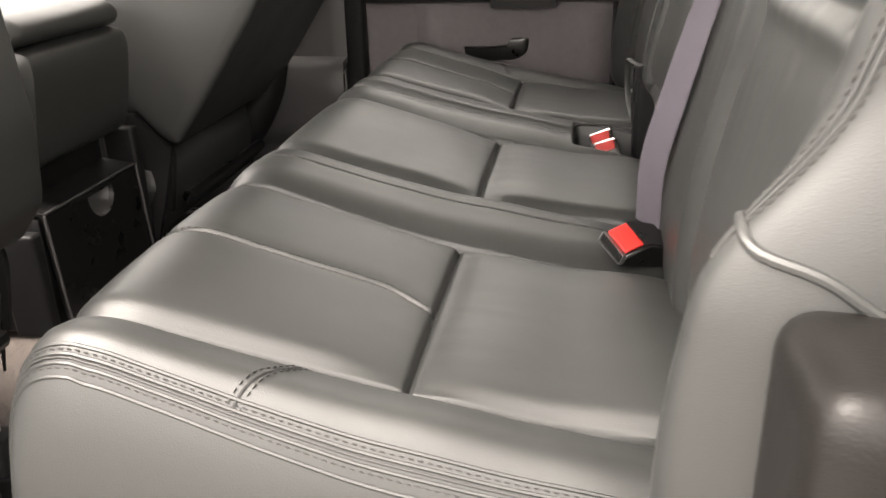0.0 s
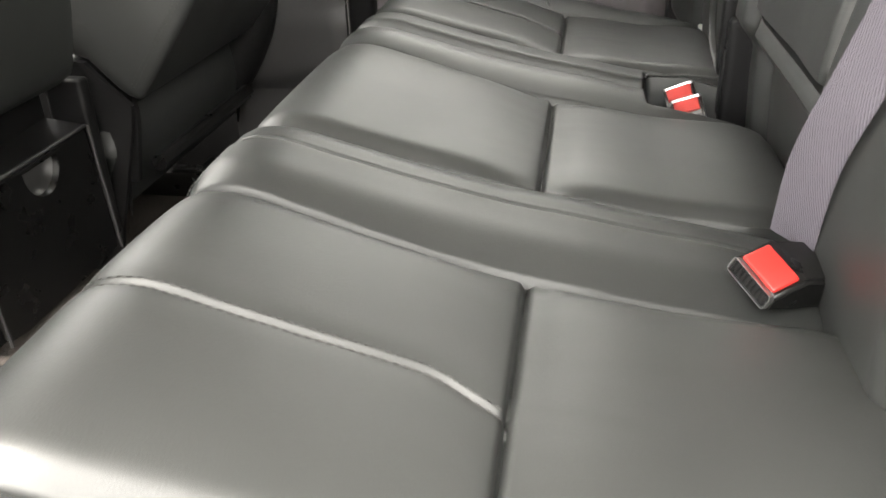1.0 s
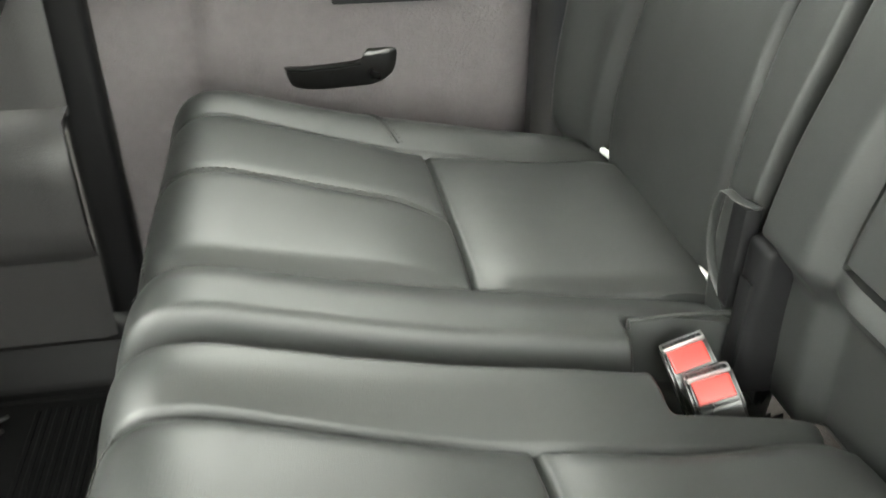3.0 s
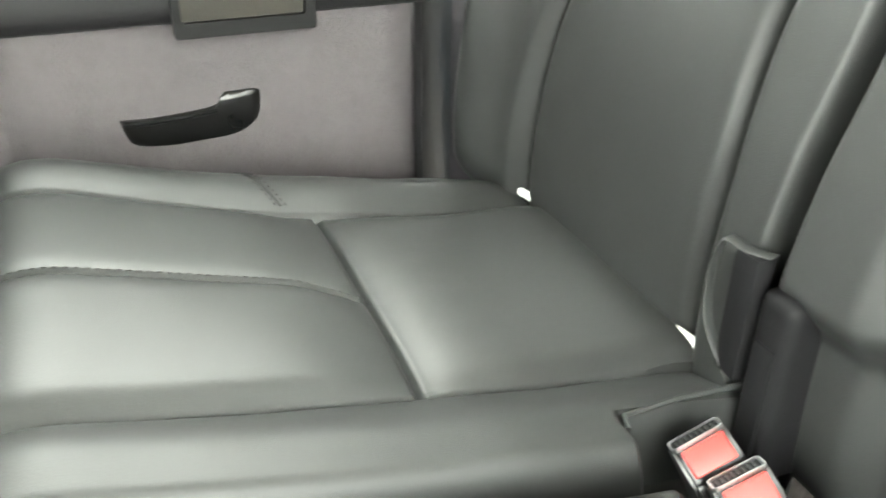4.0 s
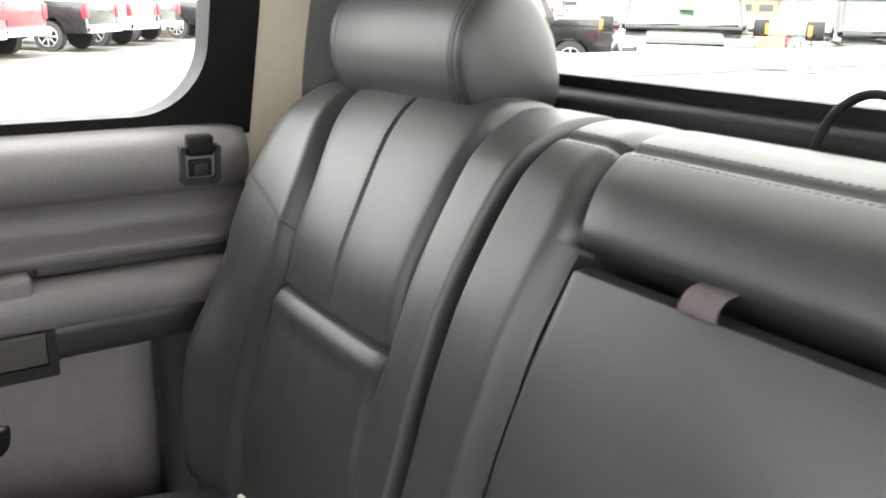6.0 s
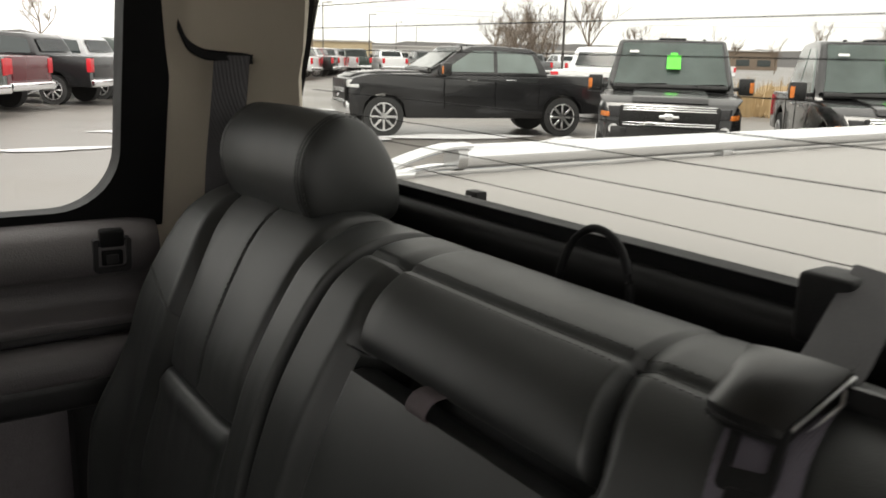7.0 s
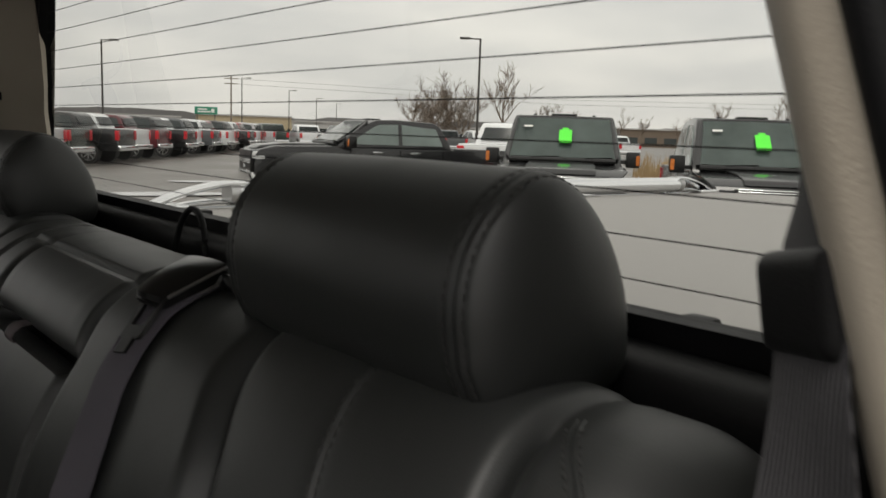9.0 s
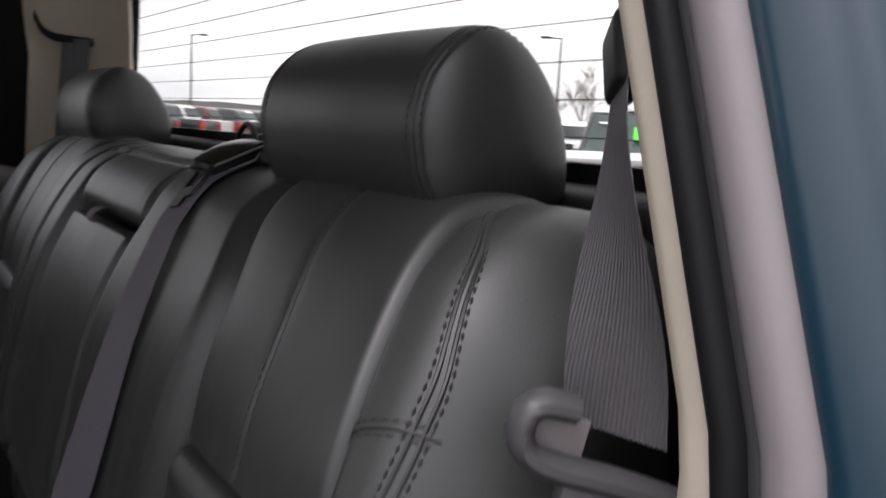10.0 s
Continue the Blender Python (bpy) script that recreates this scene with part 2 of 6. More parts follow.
def grid_bm(rows, close_u=False, close_v=False):
    """A sheet through rows of points."""
    bm = bmesh.new()
    vs = [[bm.verts.new(p) for p in row] for row in rows]
    n, m = len(vs), len(vs[0])
    for i in range(n if close_u else n - 1):
        for j in range(m if close_v else m - 1):
            try:
                bm.faces.new((vs[i][j], vs[(i + 1) % n][j], vs[(i + 1) % n][(j + 1) % m], vs[i][(j + 1) % m]))
            except ValueError:
                pass
    return bm


def smooth_line(pts, n):
    """n points along a smooth curve through pts."""
    p = np.array(pts, float)
    p = np.vstack([2 * p[0] - p[1], p, 2 * p[-1] - p[-2]])
    out = []
    segs = len(p) - 3
    for k in range(n):
        u = k / (n - 1) * segs
        i = min(int(u), segs - 1)
        f = u - i
        a, b, c, d = p[i:i + 4]
        out.append(0.5 * (2 * b + (c - a) * f + (2 * a - 5 * b + 4 * c - d) * f * f + (3 * b - a - 3 * c + d) * f ** 3))
    return np.array(out)


def tube_bm(pts, radius, sides=8, taper=None):
    pts = [Vector(p) for p in pts]
    rows = []
    up = Vector((0.123, 0.31, 0.94)).normalized()
    for i, p in enumerate(pts):
        d = (pts[min(i + 1, len(pts) - 1)] - pts[max(i - 1, 0)]).normalized()
        a = d.cross(up)
        a = a.normalized() if a.length > 1e-4 else d.orthogonal().normalized()
        b = d.cross(a)
        r = radius if taper is None else radius + (taper - radius) * i / (len(pts) - 1)
        rows.append([p + (a * math.cos(t) + b * math.sin(t)) * r for t in [2 * math.pi * k / sides for k in range(sides)]])
    bm = grid_bm(rows, close_v=True)
    bm.verts.ensure_lookup_table()
    n = len(rows)
    bm.faces.new([bm.verts[k] for k in range(sides)])
    bm.faces.new([bm.verts[(n - 1) * sides + k] for k in range(sides)])
    return bm


def strip_bm(pts, across, width, thick=0.0015, curl=0.0):
    """A flat band along pts, as wide as width in the directions across."""
    rows = []
    for i, p in enumerate(pts):
        p = Vector(p)
        a = Vector(across[i] if isinstance(across, list) else across).normalized()
        d = (Vector(pts[min(i + 1, len(pts) - 1)]) - Vector(pts[max(i - 1, 0)])).normalized()
        n = d.cross(a).normalized()
        row = []
        for s in (1, -1):
            for k in range(7):
                u = (k / 3 - 1) * s
                row.append(p + a * u * width / 2 + n * (thick * s * (0.5 - 0.35 * (abs(u) == 1)) + curl * u * u))
        rows.append(row)
    bm = grid_bm(rows, close_v=True)
    bm.verts.ensure_lookup_table()
    m = len(rows[0])
    bm.faces.new([bm.verts[k] for k in range(m)])
    bm.faces.new([bm.verts[(len(rows) - 1) * m + k] for k in range(m)])
    return bm


def stitch_bm(pts, length=0.0040, gap=0.0022, r=0.00065, lift=(0, 0, 0)):
    """Short threads laid in a row along pts."""
    pts = [Vector(p) + Vector(lift) for p in pts]
    bm = bmesh.new()
    cum = [0.0]
    for a, b in zip(pts, pts[1:]):
        cum.append(cum[-1] + (b - a).length)

    def at(s):
        s = min(max(s, 0), cum[-1] - 1e-6)
        k = max(i for i in range(len(cum) - 1) if cum[i] <= s)
        return pts[k].lerp(pts[k + 1], (s - cum[k]) / max(cum[k + 1] - cum[k], 1e-9))
    s = 0.0
    while s + length < cum[-1]:
        a, b = at(s), at(s + length)
        d = (b - a).normalized()
        q = d.orthogonal().normalized()
        w = d.cross(q)
        ring = []
        for p, rr in ((a, 0.35), (a.lerp(b, 0.3), 1), (a.lerp(b, 0.7), 1), (b, 0.35)):
            ring.append([bm.verts.new(p + (q * cx + w * cy) * r * rr) for cx, cy in ((1, 0), (0, 1), (-1, 0), (0, -1))])
        for i in range(3):
            for k in range(4):
                bm.faces.new((ring[i][k], ring[i + 1][k], ring[i + 1][(k + 1) % 4], ring[i][(k + 1) % 4]))
        s += length + gap
    return bm


def sstep(a, b, x):
    t = min(max((x - a) / (b - a), 0), 1)
    return t * t * (3 - 2 * t)


def groove(d, w):
    return math.exp(-(d / w) ** 2)

# ---- the cab's shell ----
MID, BELT = 0.845, 0.78
FLOOR, GROUND = 0.05, -0.57


def side_y(z, far=True):
    """The inner face of the cab's side at height z: upright below the belt line, leaning in above it."""
    y = 1.622 - 0.33 * max(0.0, z - BELT)
    return y if far else 2 * MID - y


def noisy_floor():
    rows = []
    for i in range(70):
        x = -1.75 + i * (2.26 / 69)
        rows.append([(x, 0.06 + j * 1.57 / 60, FLOOR + 0.115 * math.exp(-(abs(0.06 + j * 1.57 / 60 - MID) / 0.20) ** 3) * sstep(-0.20, -0.50, x) + 0.004 * noise.noise((x * 14, j * 0.4, 0))) for j in range(61)])
    bm = grid_bm(rows)
    low = bmesh.ops.extrude_face_region(bm, geom=bm.faces[:])
    for v in [g for g in low["geom"] if isinstance(g, bmesh.types.BMVert)]:
        v.co.z = FLOOR - 0.06
    return bm


floor = link("floor", noisy_floor(), CARPET)
tagged(floor, "worn brown-grey carpet on the cab floor", "floor", kind="structure")

# headliner: a shallow dome that comes down along both sides
rows = []
for i in range(24):
    x = -0.88 + i * 1.32 / 23
    rows.append([(x, 0.195 + j * 1.30 / 40, 1.285 - 0.125 * abs((j - 20) / 20) ** 5 - 0.05 * sstep(0.25, 0.45, x)) for j in range(41)])
bm = grid_bm(rows)
top = bmesh.ops.extrude_face_region(bm, geom=bm.faces[:])
for v in [g for g in top["geom"] if isinstance(g, bmesh.types.BMVert)]:
    v.co.z += 0.05
ceiling = tagged(link("ceiling", bm, HEADLINER), "beige cloth headliner under the cab roof", "ceiling", kind="structure")


def sheet_solid(rows, thick):
    bm = grid_bm(rows)
    bmesh.ops.recalc_face_normals(bm, faces=bm.faces)
    bmesh.ops.solidify(bm, geom=bm.faces[:], thickness=thick)
    return bm


def ring_bm(outer, inner, plane, depth):
    """A flat frame between two loops of the same count; plane(u, v, d) gives the place at depth d."""
    bm = bmesh.new()
    n = len(outer)
    sets = [[bm.verts.new(plane(u, v, d)) for u, v in loop] for loop, d in ((outer, 0), (inner, 0), (inner, depth), (outer, depth))]
    for a in range(4):
        b = (a + 1) % 4
        for k in range(n):
            bm.faces.new((sets[a][k], sets[a][(k + 1) % n], sets[b][(k + 1) % n], sets[b][k]))
    return bm


def round_rect(x0, x1, z0, z1, r, n=10):
    pts = []
    for cx, cz, a0, rr in ((x1 - r[0], z1 - r[0], 0, r[0]), (x0 + r[1], z1 - r[1], 90, r[1]), (x0 + r[2], z0 + r[2], 180, r[2]), (x1 - r[3], z0 + r[3], 270, r[3])):
        for k in range(n):
            a = radians(a0 + 90 * k / (n - 1))
            pts.append((cx + rr * math.cos(a), cz + rr * math.sin(a)))
    return pts


# window frame of a side window, in the leaning side of the cab
def side_frame(name, x0, x1, far, mat, parent, opening, z_top=1.205):
    outer = round_rect(x0, x1, BELT - 0.012, z_top, (0.002,) * 4)
    inner = round_rect(*opening)
    sgn = 1 if far else -1
    return part(name, ring_bm(outer, inner, lambda u, v, d: (u, side_y(v, far) + sgn * (d - 0.012), v), 0.045), mat, parent)


# ---- passenger-side rear door ----
door = thing("door_1", "closed rear door with mauve-grey trim and a black armrest insert", "door", kind="structure")
DX0, DX1 = -0.365, 0.305


def door_rows(profile, x0, x1, n, bend=0.02):
    """A trim band: profile of (inset, z) swept from x0 to x1, ends turned back."""
    prof = smooth_line(profile, n)
    rows = []
    for k in range(41):
        x = x0 + (x1 - x0) * k / 40
        back = bend * max(0.0, 1 - min(k, 40 - k) / 3.0) ** 2
        rows.append([(x, 1.615 - max(-0.02, p[0] - back), p[1]) for p in prof])
    return rows


part("lower_panel", sheet_solid([[(DX0 + (DX1 - DX0) * k / 60, 1.612 - 0.010 * groove(DX0 + (DX1 - DX0) * k / 60 + 0.215, 0.012) + 0.085 * sstep(0.125, 0.225, DX0 + (DX1 - DX0) * k / 60) + 0.008 * sstep(-0.20, -0.235, DX0 + (DX1 - DX0) * k / 60), 0.09 + j * 0.44 / 24) for j in range(25)] for k in range(61)], 0.02), DOOR_CLOTH, door, "mauve-grey carpeted lower panel")
part("trim_strip", sheet_solid(door_rows([(0.0, 0.522), (0.030, 0.524), (0.042, 0.532), (0.046, 0.548), (0.047, 0.563), (0.040, 0.567)], DX0, DX1, 14), 0.004), DOOR_DARK, door, "dark grey trim strip")
part("armrest", sheet_solid(door_rows([(0.036, 0.566), (0.056, 0.568), (0.064, 0.580), (0.066, 0.596), (0.060, 0.612), (0.040, 0.620), (0.016, 0.622)], DX0, DX1, 18), 0.004), DOOR_GREY, door, "grained mauve-grey armrest")
part("mid_panel", sheet_solid(door_rows([(0.016, 0.622), (0.020, 0.630), (0.034, 0.640), (0.038, 0.648), (0.026, 0.656), (0.012, 0.668), (0.010, 0.690), (0.020, 0.708)], DX0, DX1, 22), 0.004), DOOR_GREY, door)
part("upper_roll", sheet_solid(door_rows([(0.018, 0.706), (0.034, 0.716), (0.042, 0.735), (0.040, 0.756), (0.030, 0.770), (0.008, 0.780), (-0.015, 0.782)], DX0, DX1, 20), 0.004), DOOR_GREY, door)
# pull step in the armrest: the front part stands higher
part("grab_step", joined(box_bm(DX0 + 0.01, 0.036, 1.556, 1.60, 0.600, 0.634, 0.007, 3)), DOOR_GREY, door)
# recess behind the armrest: its shade is a slab in the dark trim colour
part("recess_shade", box_bm(0.041, DX1 - 0.012, 1.580, 1.602, 0.6225, 0.648, 0.006, 3), DOOR_DARK, door, "dark slab for the shade in the recess behind the armrest")
# dark grey strip over the panel where it bends away at the rear
part("rear_dark_strip", sheet_solid([[(0.168 + 0.055 * u, 1.600 + 0.055 * u ** 2 + 0.010 * math.sin(math.pi * u), z) for z in np.linspace(0.10, 0.520, 12)] for u in np.linspace(0, 1, 12)], 0.01), DOOR_DARK, door, "dark strip at the door's rear edge")
# handle cup sunk into the strip
cup_x0, cup_x1, cz0, cz1 = -0.072, 0.043, 0.517, 0.568
part("cup_rim", ring_bm(round_rect(cup_x0 - 0.008, cup_x1 + 0.010, cz0 - 0.006, cz1 + 0.001, (0.004,) * 4), round_rect(cup_x0, cup_x1, cz0 + 0.008, cz1 - 0.002, (0.004,) * 4), lambda u, v, d: (u, 1.5615 - 0.004 + d * 0.6, v), 0.016), PLASTIC, door)
part("cup_liner", box_bm(cup_x0, cup_x1, 1.5638, 1.567, cz0 + 0.008, cz1 - 0.002, 0.001), CUP, door, "tan stained liner of the pull cup")
# low pull handle on the carpeted panel
hp = smooth_line([(-0.145, 0.430), (-0.141, 0.414), (-0.132, 0.401), (-0.104, 0.397), (-0.068, 0.398), (-0.033, 0.400), (-0.012, 0.409), (-0.003, 0.421), (-0.000, 0.442), (-0.006, 0.448), (-0.027, 0.448), (-0.038, 0.447), (-0.048, 0.435), (-0.077, 0.431), (-0.115, 0.429), (-0.145, 0.430)], 61)[:-1]
hb = bmesh.new()
loops = []
for d, s in ((0.004, 1.0), (-0.016, 1.0), (-0.022, 0.93), (-0.024, 0.80)):
    cx, cz = -0.063, 0.423
    loops.append([hb.verts.new((cx + (p[0] - cx) * s, 1.612 + d, cz + (p[1] - cz) * s)) for p in hp])
for a, b in zip(loops, loops[1:]):
    for k in range(60):
        hb.faces.new((a[k], a[(k + 1) % 60], b[(k + 1) % 60], b[k]))
hb.faces.new(loops[-1])
handle = part("pull_handle", hb, GLOSS_BLACK, door, "gloss black pull handle")
part("grip_edge", tube_bm([(-0.137, 1.590, 0.426), (-0.115, 1.588, 0.425), (-0.077, 1.588, 0.427), (-0.048, 1.590, 0.429)], 0.0030, 8), PLASTIC, handle)
part("latch_plate", box_bm(-0.105, -0.055, 1.6035, 1.6085, 0.429, 0.447, 0.002, 2), DOOR_CLOTH, handle)
# lock switch plate on top of the door
SWM = pose(0.236, 1.5685, 0.7385, 8, 0, 0) @ Matrix.Scale(0.86, 4)
sw = part("lock_switch", turned(ring_bm(round_rect(-0.029, 0.029, -0.027, 0.030, (0.004, 0.004, 0.009, 0.009)), round_rect(-0.0215, 0.0215, -0.0185, 0.0285, (0.003, 0.003, 0.006, 0.006)), lambda u, v, d: (u, -0.004 + d, v), 0.012), SWM), DOOR_DARK, door, "square dark lock plate")
part("switch_well", turned(box_bm(-0.0212, 0.0212, 0.004, 0.008, -0.0182, 0.0282, 0.001), SWM), PLASTIC, sw)
rk = part("rocker", turned(box_bm(-0.0165, 0.0165, -0.004, 0.005, -0.015, 0.010, 0.003, 3), SWM), PLASTIC, sw)
part("rocker_face", turned(box_bm(-0.0095, 0.0095, -0.0056, -0.0035, -0.012, 0.004, 0.0014, 2), SWM), DOOR_DARK, rk)
part("lock_knob", turned(box_bm(-0.0185, 0.0185, -0.006, 0.012, 0.016, 0.045, 0.005, 3), SWM), PLASTIC, sw)
OPEN1 = (-0.33, 0.257, 0.797, 1.15, (0.05, 0.05, 0.04, 0.085))
side_frame("window_frame", DX0, 0.318, True, RUBBER, door, OPEN1)
pane = part("window_pane", grid_bm([[(x, side_y(z) + 0.012, z) for z in (0.785, 0.97, 1.16)] for x in (-0.345, -0.05, 0.27)]), GLASS, door)
pane.visible_shadow = False
part("beltline_seal", tube_bm([(x, 1.612, 0.790) for x in (-0.36, -0.1, 0.20)], 0.005, 8), RUBBER, door)

part("rear_jamb", sheet_solid([[(x, side_y(z) + 0.022, z) for z in np.linspace(0.10, 1.2, 20)] for x in (0.27, 0.30, 0.34)], 0.01), BLUE, door, "dark blue painted jamb")

# far side forward of the rear door: B-pillar foot, weatherstrip and front door
wall_far = thing("wall_east", "grey trimmed side of the cab beside the front seat", "wall", kind="structure")
part("pillar_foot", sheet_solid([[(x, 1.570 - 0.045 * sstep(0.392, 0.372, z) + 0.02 * sstep(0.27, 0.25, z) + 0.02 * sstep(-0.40, -0.385, x) + 0.012 * noise.noise((x * 3, 0, z * 4)) * 0.3, z) for z in np.linspace(0.05, 0.78, 50)] for x in np.linspace(-0.62, -0.396, 24)], 0.04), PILLAR_GREY, wall_far, "dark grey moulded pillar foot")
# black sheet added to hide the brightly lit door trim under the front seat
part("trim_screen", sheet_solid([[(x, 1.556, z) for z in np.linspace(0.05, 0.36, 6)] for x in np.linspace(-1.10, -0.60, 8)], 0.006), PLASTIC, wall_far, "black sheet added to darken the low front door trim")
part("weatherstrip", box_bm(-0.402, -0.350, 1.562, 1.600, 0.06, 0.79, 0.014, 4), RUBBER, wall_far, "black rubber weatherstrip")
part("outer_seal", box_bm(-0.43, -0.340, 1.602, 1.66, -0.02, 0.80, 0.006), RUBBER, wall_far, "black outer door seal")
part("sill_plate", sheet_solid([[(x, y, 0.115 - 0.05 * sstep(1.50, 1.47, y)) for y in np.linspace(1.455, 1.60, 14)] for x in np.linspace(-0.60, 0.05, 12)], 0.02), PLASTIC, wall_far)
part("pillar_upper", sheet_solid([[(x, side_y(z) - 0.02, z) for z in np.linspace(0.78, 1.2, 12)] for x in np.linspace(-0.52, -0.372, 6)], 0.03), BEIGE, wall_far, "beige upper pillar")
part("front_door_trim", sheet_solid([[(x, 1.60 - 0.05 * groove(z - 0.60, 0.05), z) for z in np.linspace(0.06, 0.78, 30)] for x in np.linspace(-1.72, -0.60, 20)], 0.03), DOOR_GREY, wall_far)
side_frame("front_window_frame", -1.72, -0.53, True, RUBBER, wall_far, (-1.62, -0.55, 0.80, 1.15, (0.06, 0.10, 0.03, 0.03)))

# ---- rear pillars and the wall under the rear window ----
def glass_x(y, z):
    return 0.512 - 0.19 * (z - 0.86) - 0.006 * ((y - MID) / 0.65) ** 2


def pillar(far):
    rows = []
    deep = 1.0 if far else 0.42
    for i in range(40):
        z = 0.40 + i * (1.19 - 0.40) / 39
        row = []
        ye = 1.60 - 0.34 * max(0.0, z - 0.78)
        for j in range(26):
            u = j / 25
            x0 = 0.315 - 0.02 * sstep(0.9, 1.15, z)
            x1 = glass_x(ye - 0.10, z) - 0.004
            y = side_y(z) - 0.002 - deep * (0.078 + 0.02 * sstep(1.0, 1.1, z)) * u ** 2.2
            y += 0.006 * sstep(0.08, 0.0, u)
            y -= deep * 0.014 * sstep(0.985, 1.03, z) * sstep(0.05, 0.25, u)
            if not far:
                x0 = 0.336
            row.append((x0 + (x1 - x0) * u, y if far else 2 * MID - y - 0.016, z))
        rows.append(row)
    return sheet_solid(rows, 0.012)


wall_rear = thing("wall_rear", "rear cab wall with beige pillars and a black ledge", "wall", kind="structure")
part("pillar_trim", pillar(True), BEIGE, wall_rear, "beige plastic pillar trim")
part("pillar_trim", pillar(False), BEIGE, wall_rear, "beige plastic pillar trim")
part("pillar_cap", ring_bm(round_rect(0.395, 0.433, 1.098, 1.116, (0.0088,) * 4, 6), round_rect(0.397, 0.431, 1.100, 1.114, (0.0068,) * 4, 6), lambda u, v, d: (u, side_y(v) - 0.0545 - 0.30 * (u - 0.414) + d, v), 0.004), BEIGE, wall_rear)
pts = smooth_line([(0.322, 0.022, 1.052), (0.334, 0.030, 1.026), (0.352, 0.036, 1.014), (0.372, 0.043, 1.011), (0.415, 0.058, 1.008)], 22)
part("belt_slot", strip_bm([(p[0], side_y(p[2]) - p[1], p[2]) for p in pts], (0, 0, 1), 0.014, 0.008), RUBBER, wall_rear, "dark slot for the belt")
part("back_panel", sheet_solid([[(0.512, 0.10 + j * 1.49 / 30, z) for j in range(31)] for z in np.linspace(0.06, 0.845, 14)], 0.02), PLASTIC, wall_rear)
led = smooth_line([(0.508, 0.70), (0.494, 0.76), (0.482, 0.815), (0.478, 0.842), (0.484, 0.853), (0.497, 0.857), (0.510, 0.857)], 24)
part("ledge", sheet_solid([[(p[0] - 0.026 * ((y - MID) / 0.65) ** 2, y, p[1]) for p in led] for y in np.linspace(0.13, 1.56, 40)], 0.005), PLASTIC, wall_rear, "black padded ledge below the rear window")
part("ledge_wiring_rail", tube_bm([(0.4745 - 0.026 * ((y - MID) / 0.65) ** 2, y, 0.822) for y in np.linspace(0.2, 1.5, 30)], 0.004, 8), RUBBER, wall_rear)

window = thing("window_1", "wide rear window with thin dark defroster lines", "window", kind="structure")


outer = [(y, z) for y, z in ([(1.60, 0.845)] + [(1.60 - 0.30 * k / 10, 0.845 + 0.375 * k / 10) for k in range(1, 11)] + [(0.235, 1.22)] + [(0.235 - 0.145 * k / 10, 1.22 - 0.375 * k / 10) for k in range(1, 11)])]
inner = [(y, z) for y, z in ([(1.518, 0.868)] + [(1.529 - 0.30 * (k / 10) ** 1.5 * 0.30, 0.872 + 0.308 * k / 10) for k in range(1, 11)] + [(0.262, 1.18)] + [(0.262 - 0.091 * k / 10, 1.18 - 0.308 * k / 10) for k in range(1, 11)])]
part("window_seal", ring_bm(outer, inner, lambda u, v, d: (glass_x(u, v) - 0.012 + d, u, v), 0.022), RUBBER, window, "black rubber window seal")
rear_pane = part("window_pane", grid_bm([[(glass_x(y, z), y, z) for y in np.linspace(0.12, 1.57, 40)] for z in np.linspace(0.852, 1.21, 8)]), GLASS_REAR, window)
for k in range(11):
    z = 0.8895 + 0.0267 * k
    ys = np.linspace(0.160 + 0.27 * max(0, z - 0.88), 2 * MID - 0.215 - 0.27 * max(0, z - 0.88), 36)
    part("defroster_line", tube_bm([(glass_x(y, z) - 0.0012, y, z) for y in ys], 0.0005, 5), RUBBER, window)

# ---- near side: open doorway, rear jamb, driver's door ----
wall_near = thing("wall_west", "open doorway with a beige trim edge, dark seals and blue jamb", "wall", kind="structure")


def jamb_strip(name, section, mat, label=""):
    rows = []
    for z in np.linspace(0.30, 1.26, 40):
        lean = side_y(z, False) - side_y(BELT, False)
        dx = 0.018 * math.sin((z - 0.3) * 2.2) - 0.05 * sstep(0.62, 0.30, z)
        rows.append([(x + dx, y + lean, z) for x, y in section])
    return part(name, sheet_solid(rows, 0.003), mat, wall_near, label)


jamb_strip("trim_edge", [(0.334, 0.081), (0.318, 0.072), (0.306, 0.063), (0.301, 0.055), (0.301, 0.046), (0.306, 0.043)], BEIGE, "beige trim edge")
jamb_strip("door_seal", smooth_line([(0.306, 0.043), (0.299, 0.043), (0.294, 0.040), (0.293, 0.036), (0.297, 0.033), (0.304, 0.032)], 14), RUBBER, "black rubber door seal")
jamb_strip("jamb_panel", smooth_line([(0.304, 0.032), (0.301, 0.031), (0.299, 0.028), (0.299, 0.025), (0.301, 0.023)], 10), PILLAR_GREY)
jamb_strip("jamb_lip", smooth_line([(0.301, 0.023), (0.297, 0.022), (0.294, 0.018), (0.293, 0.012), (0.296, 0.007), (0.301, 0.005)], 14), JAMB, "grey jamb lip")
jamb_strip("outer_pillar", smooth_line([(0.301, 0.005), (0.297, 0.001), (0.297, -0.007), (0.303, -0.022), (0.32, -0.040), (0.40, -0.064), (0.56, -0.075)], 40), BLUE, "dark blue painted pillar")
# quarter trim that hides the wheel arch beside the seat
part("quarter_trim", box_bm(0.202, 0.40, 0.072, 0.166, 0.12, 0.545, 0.026, 6), QUARTER, wall_near, "dark moulded quarter trim")
part("pillar_foot", sheet_solid([[(x, 0.085, z) for z in np.linspace(0.05, 0.78, 12)] for x in np.linspace(-0.55, -0.42, 6)], 0.04), PILLAR_GREY, wall_near)
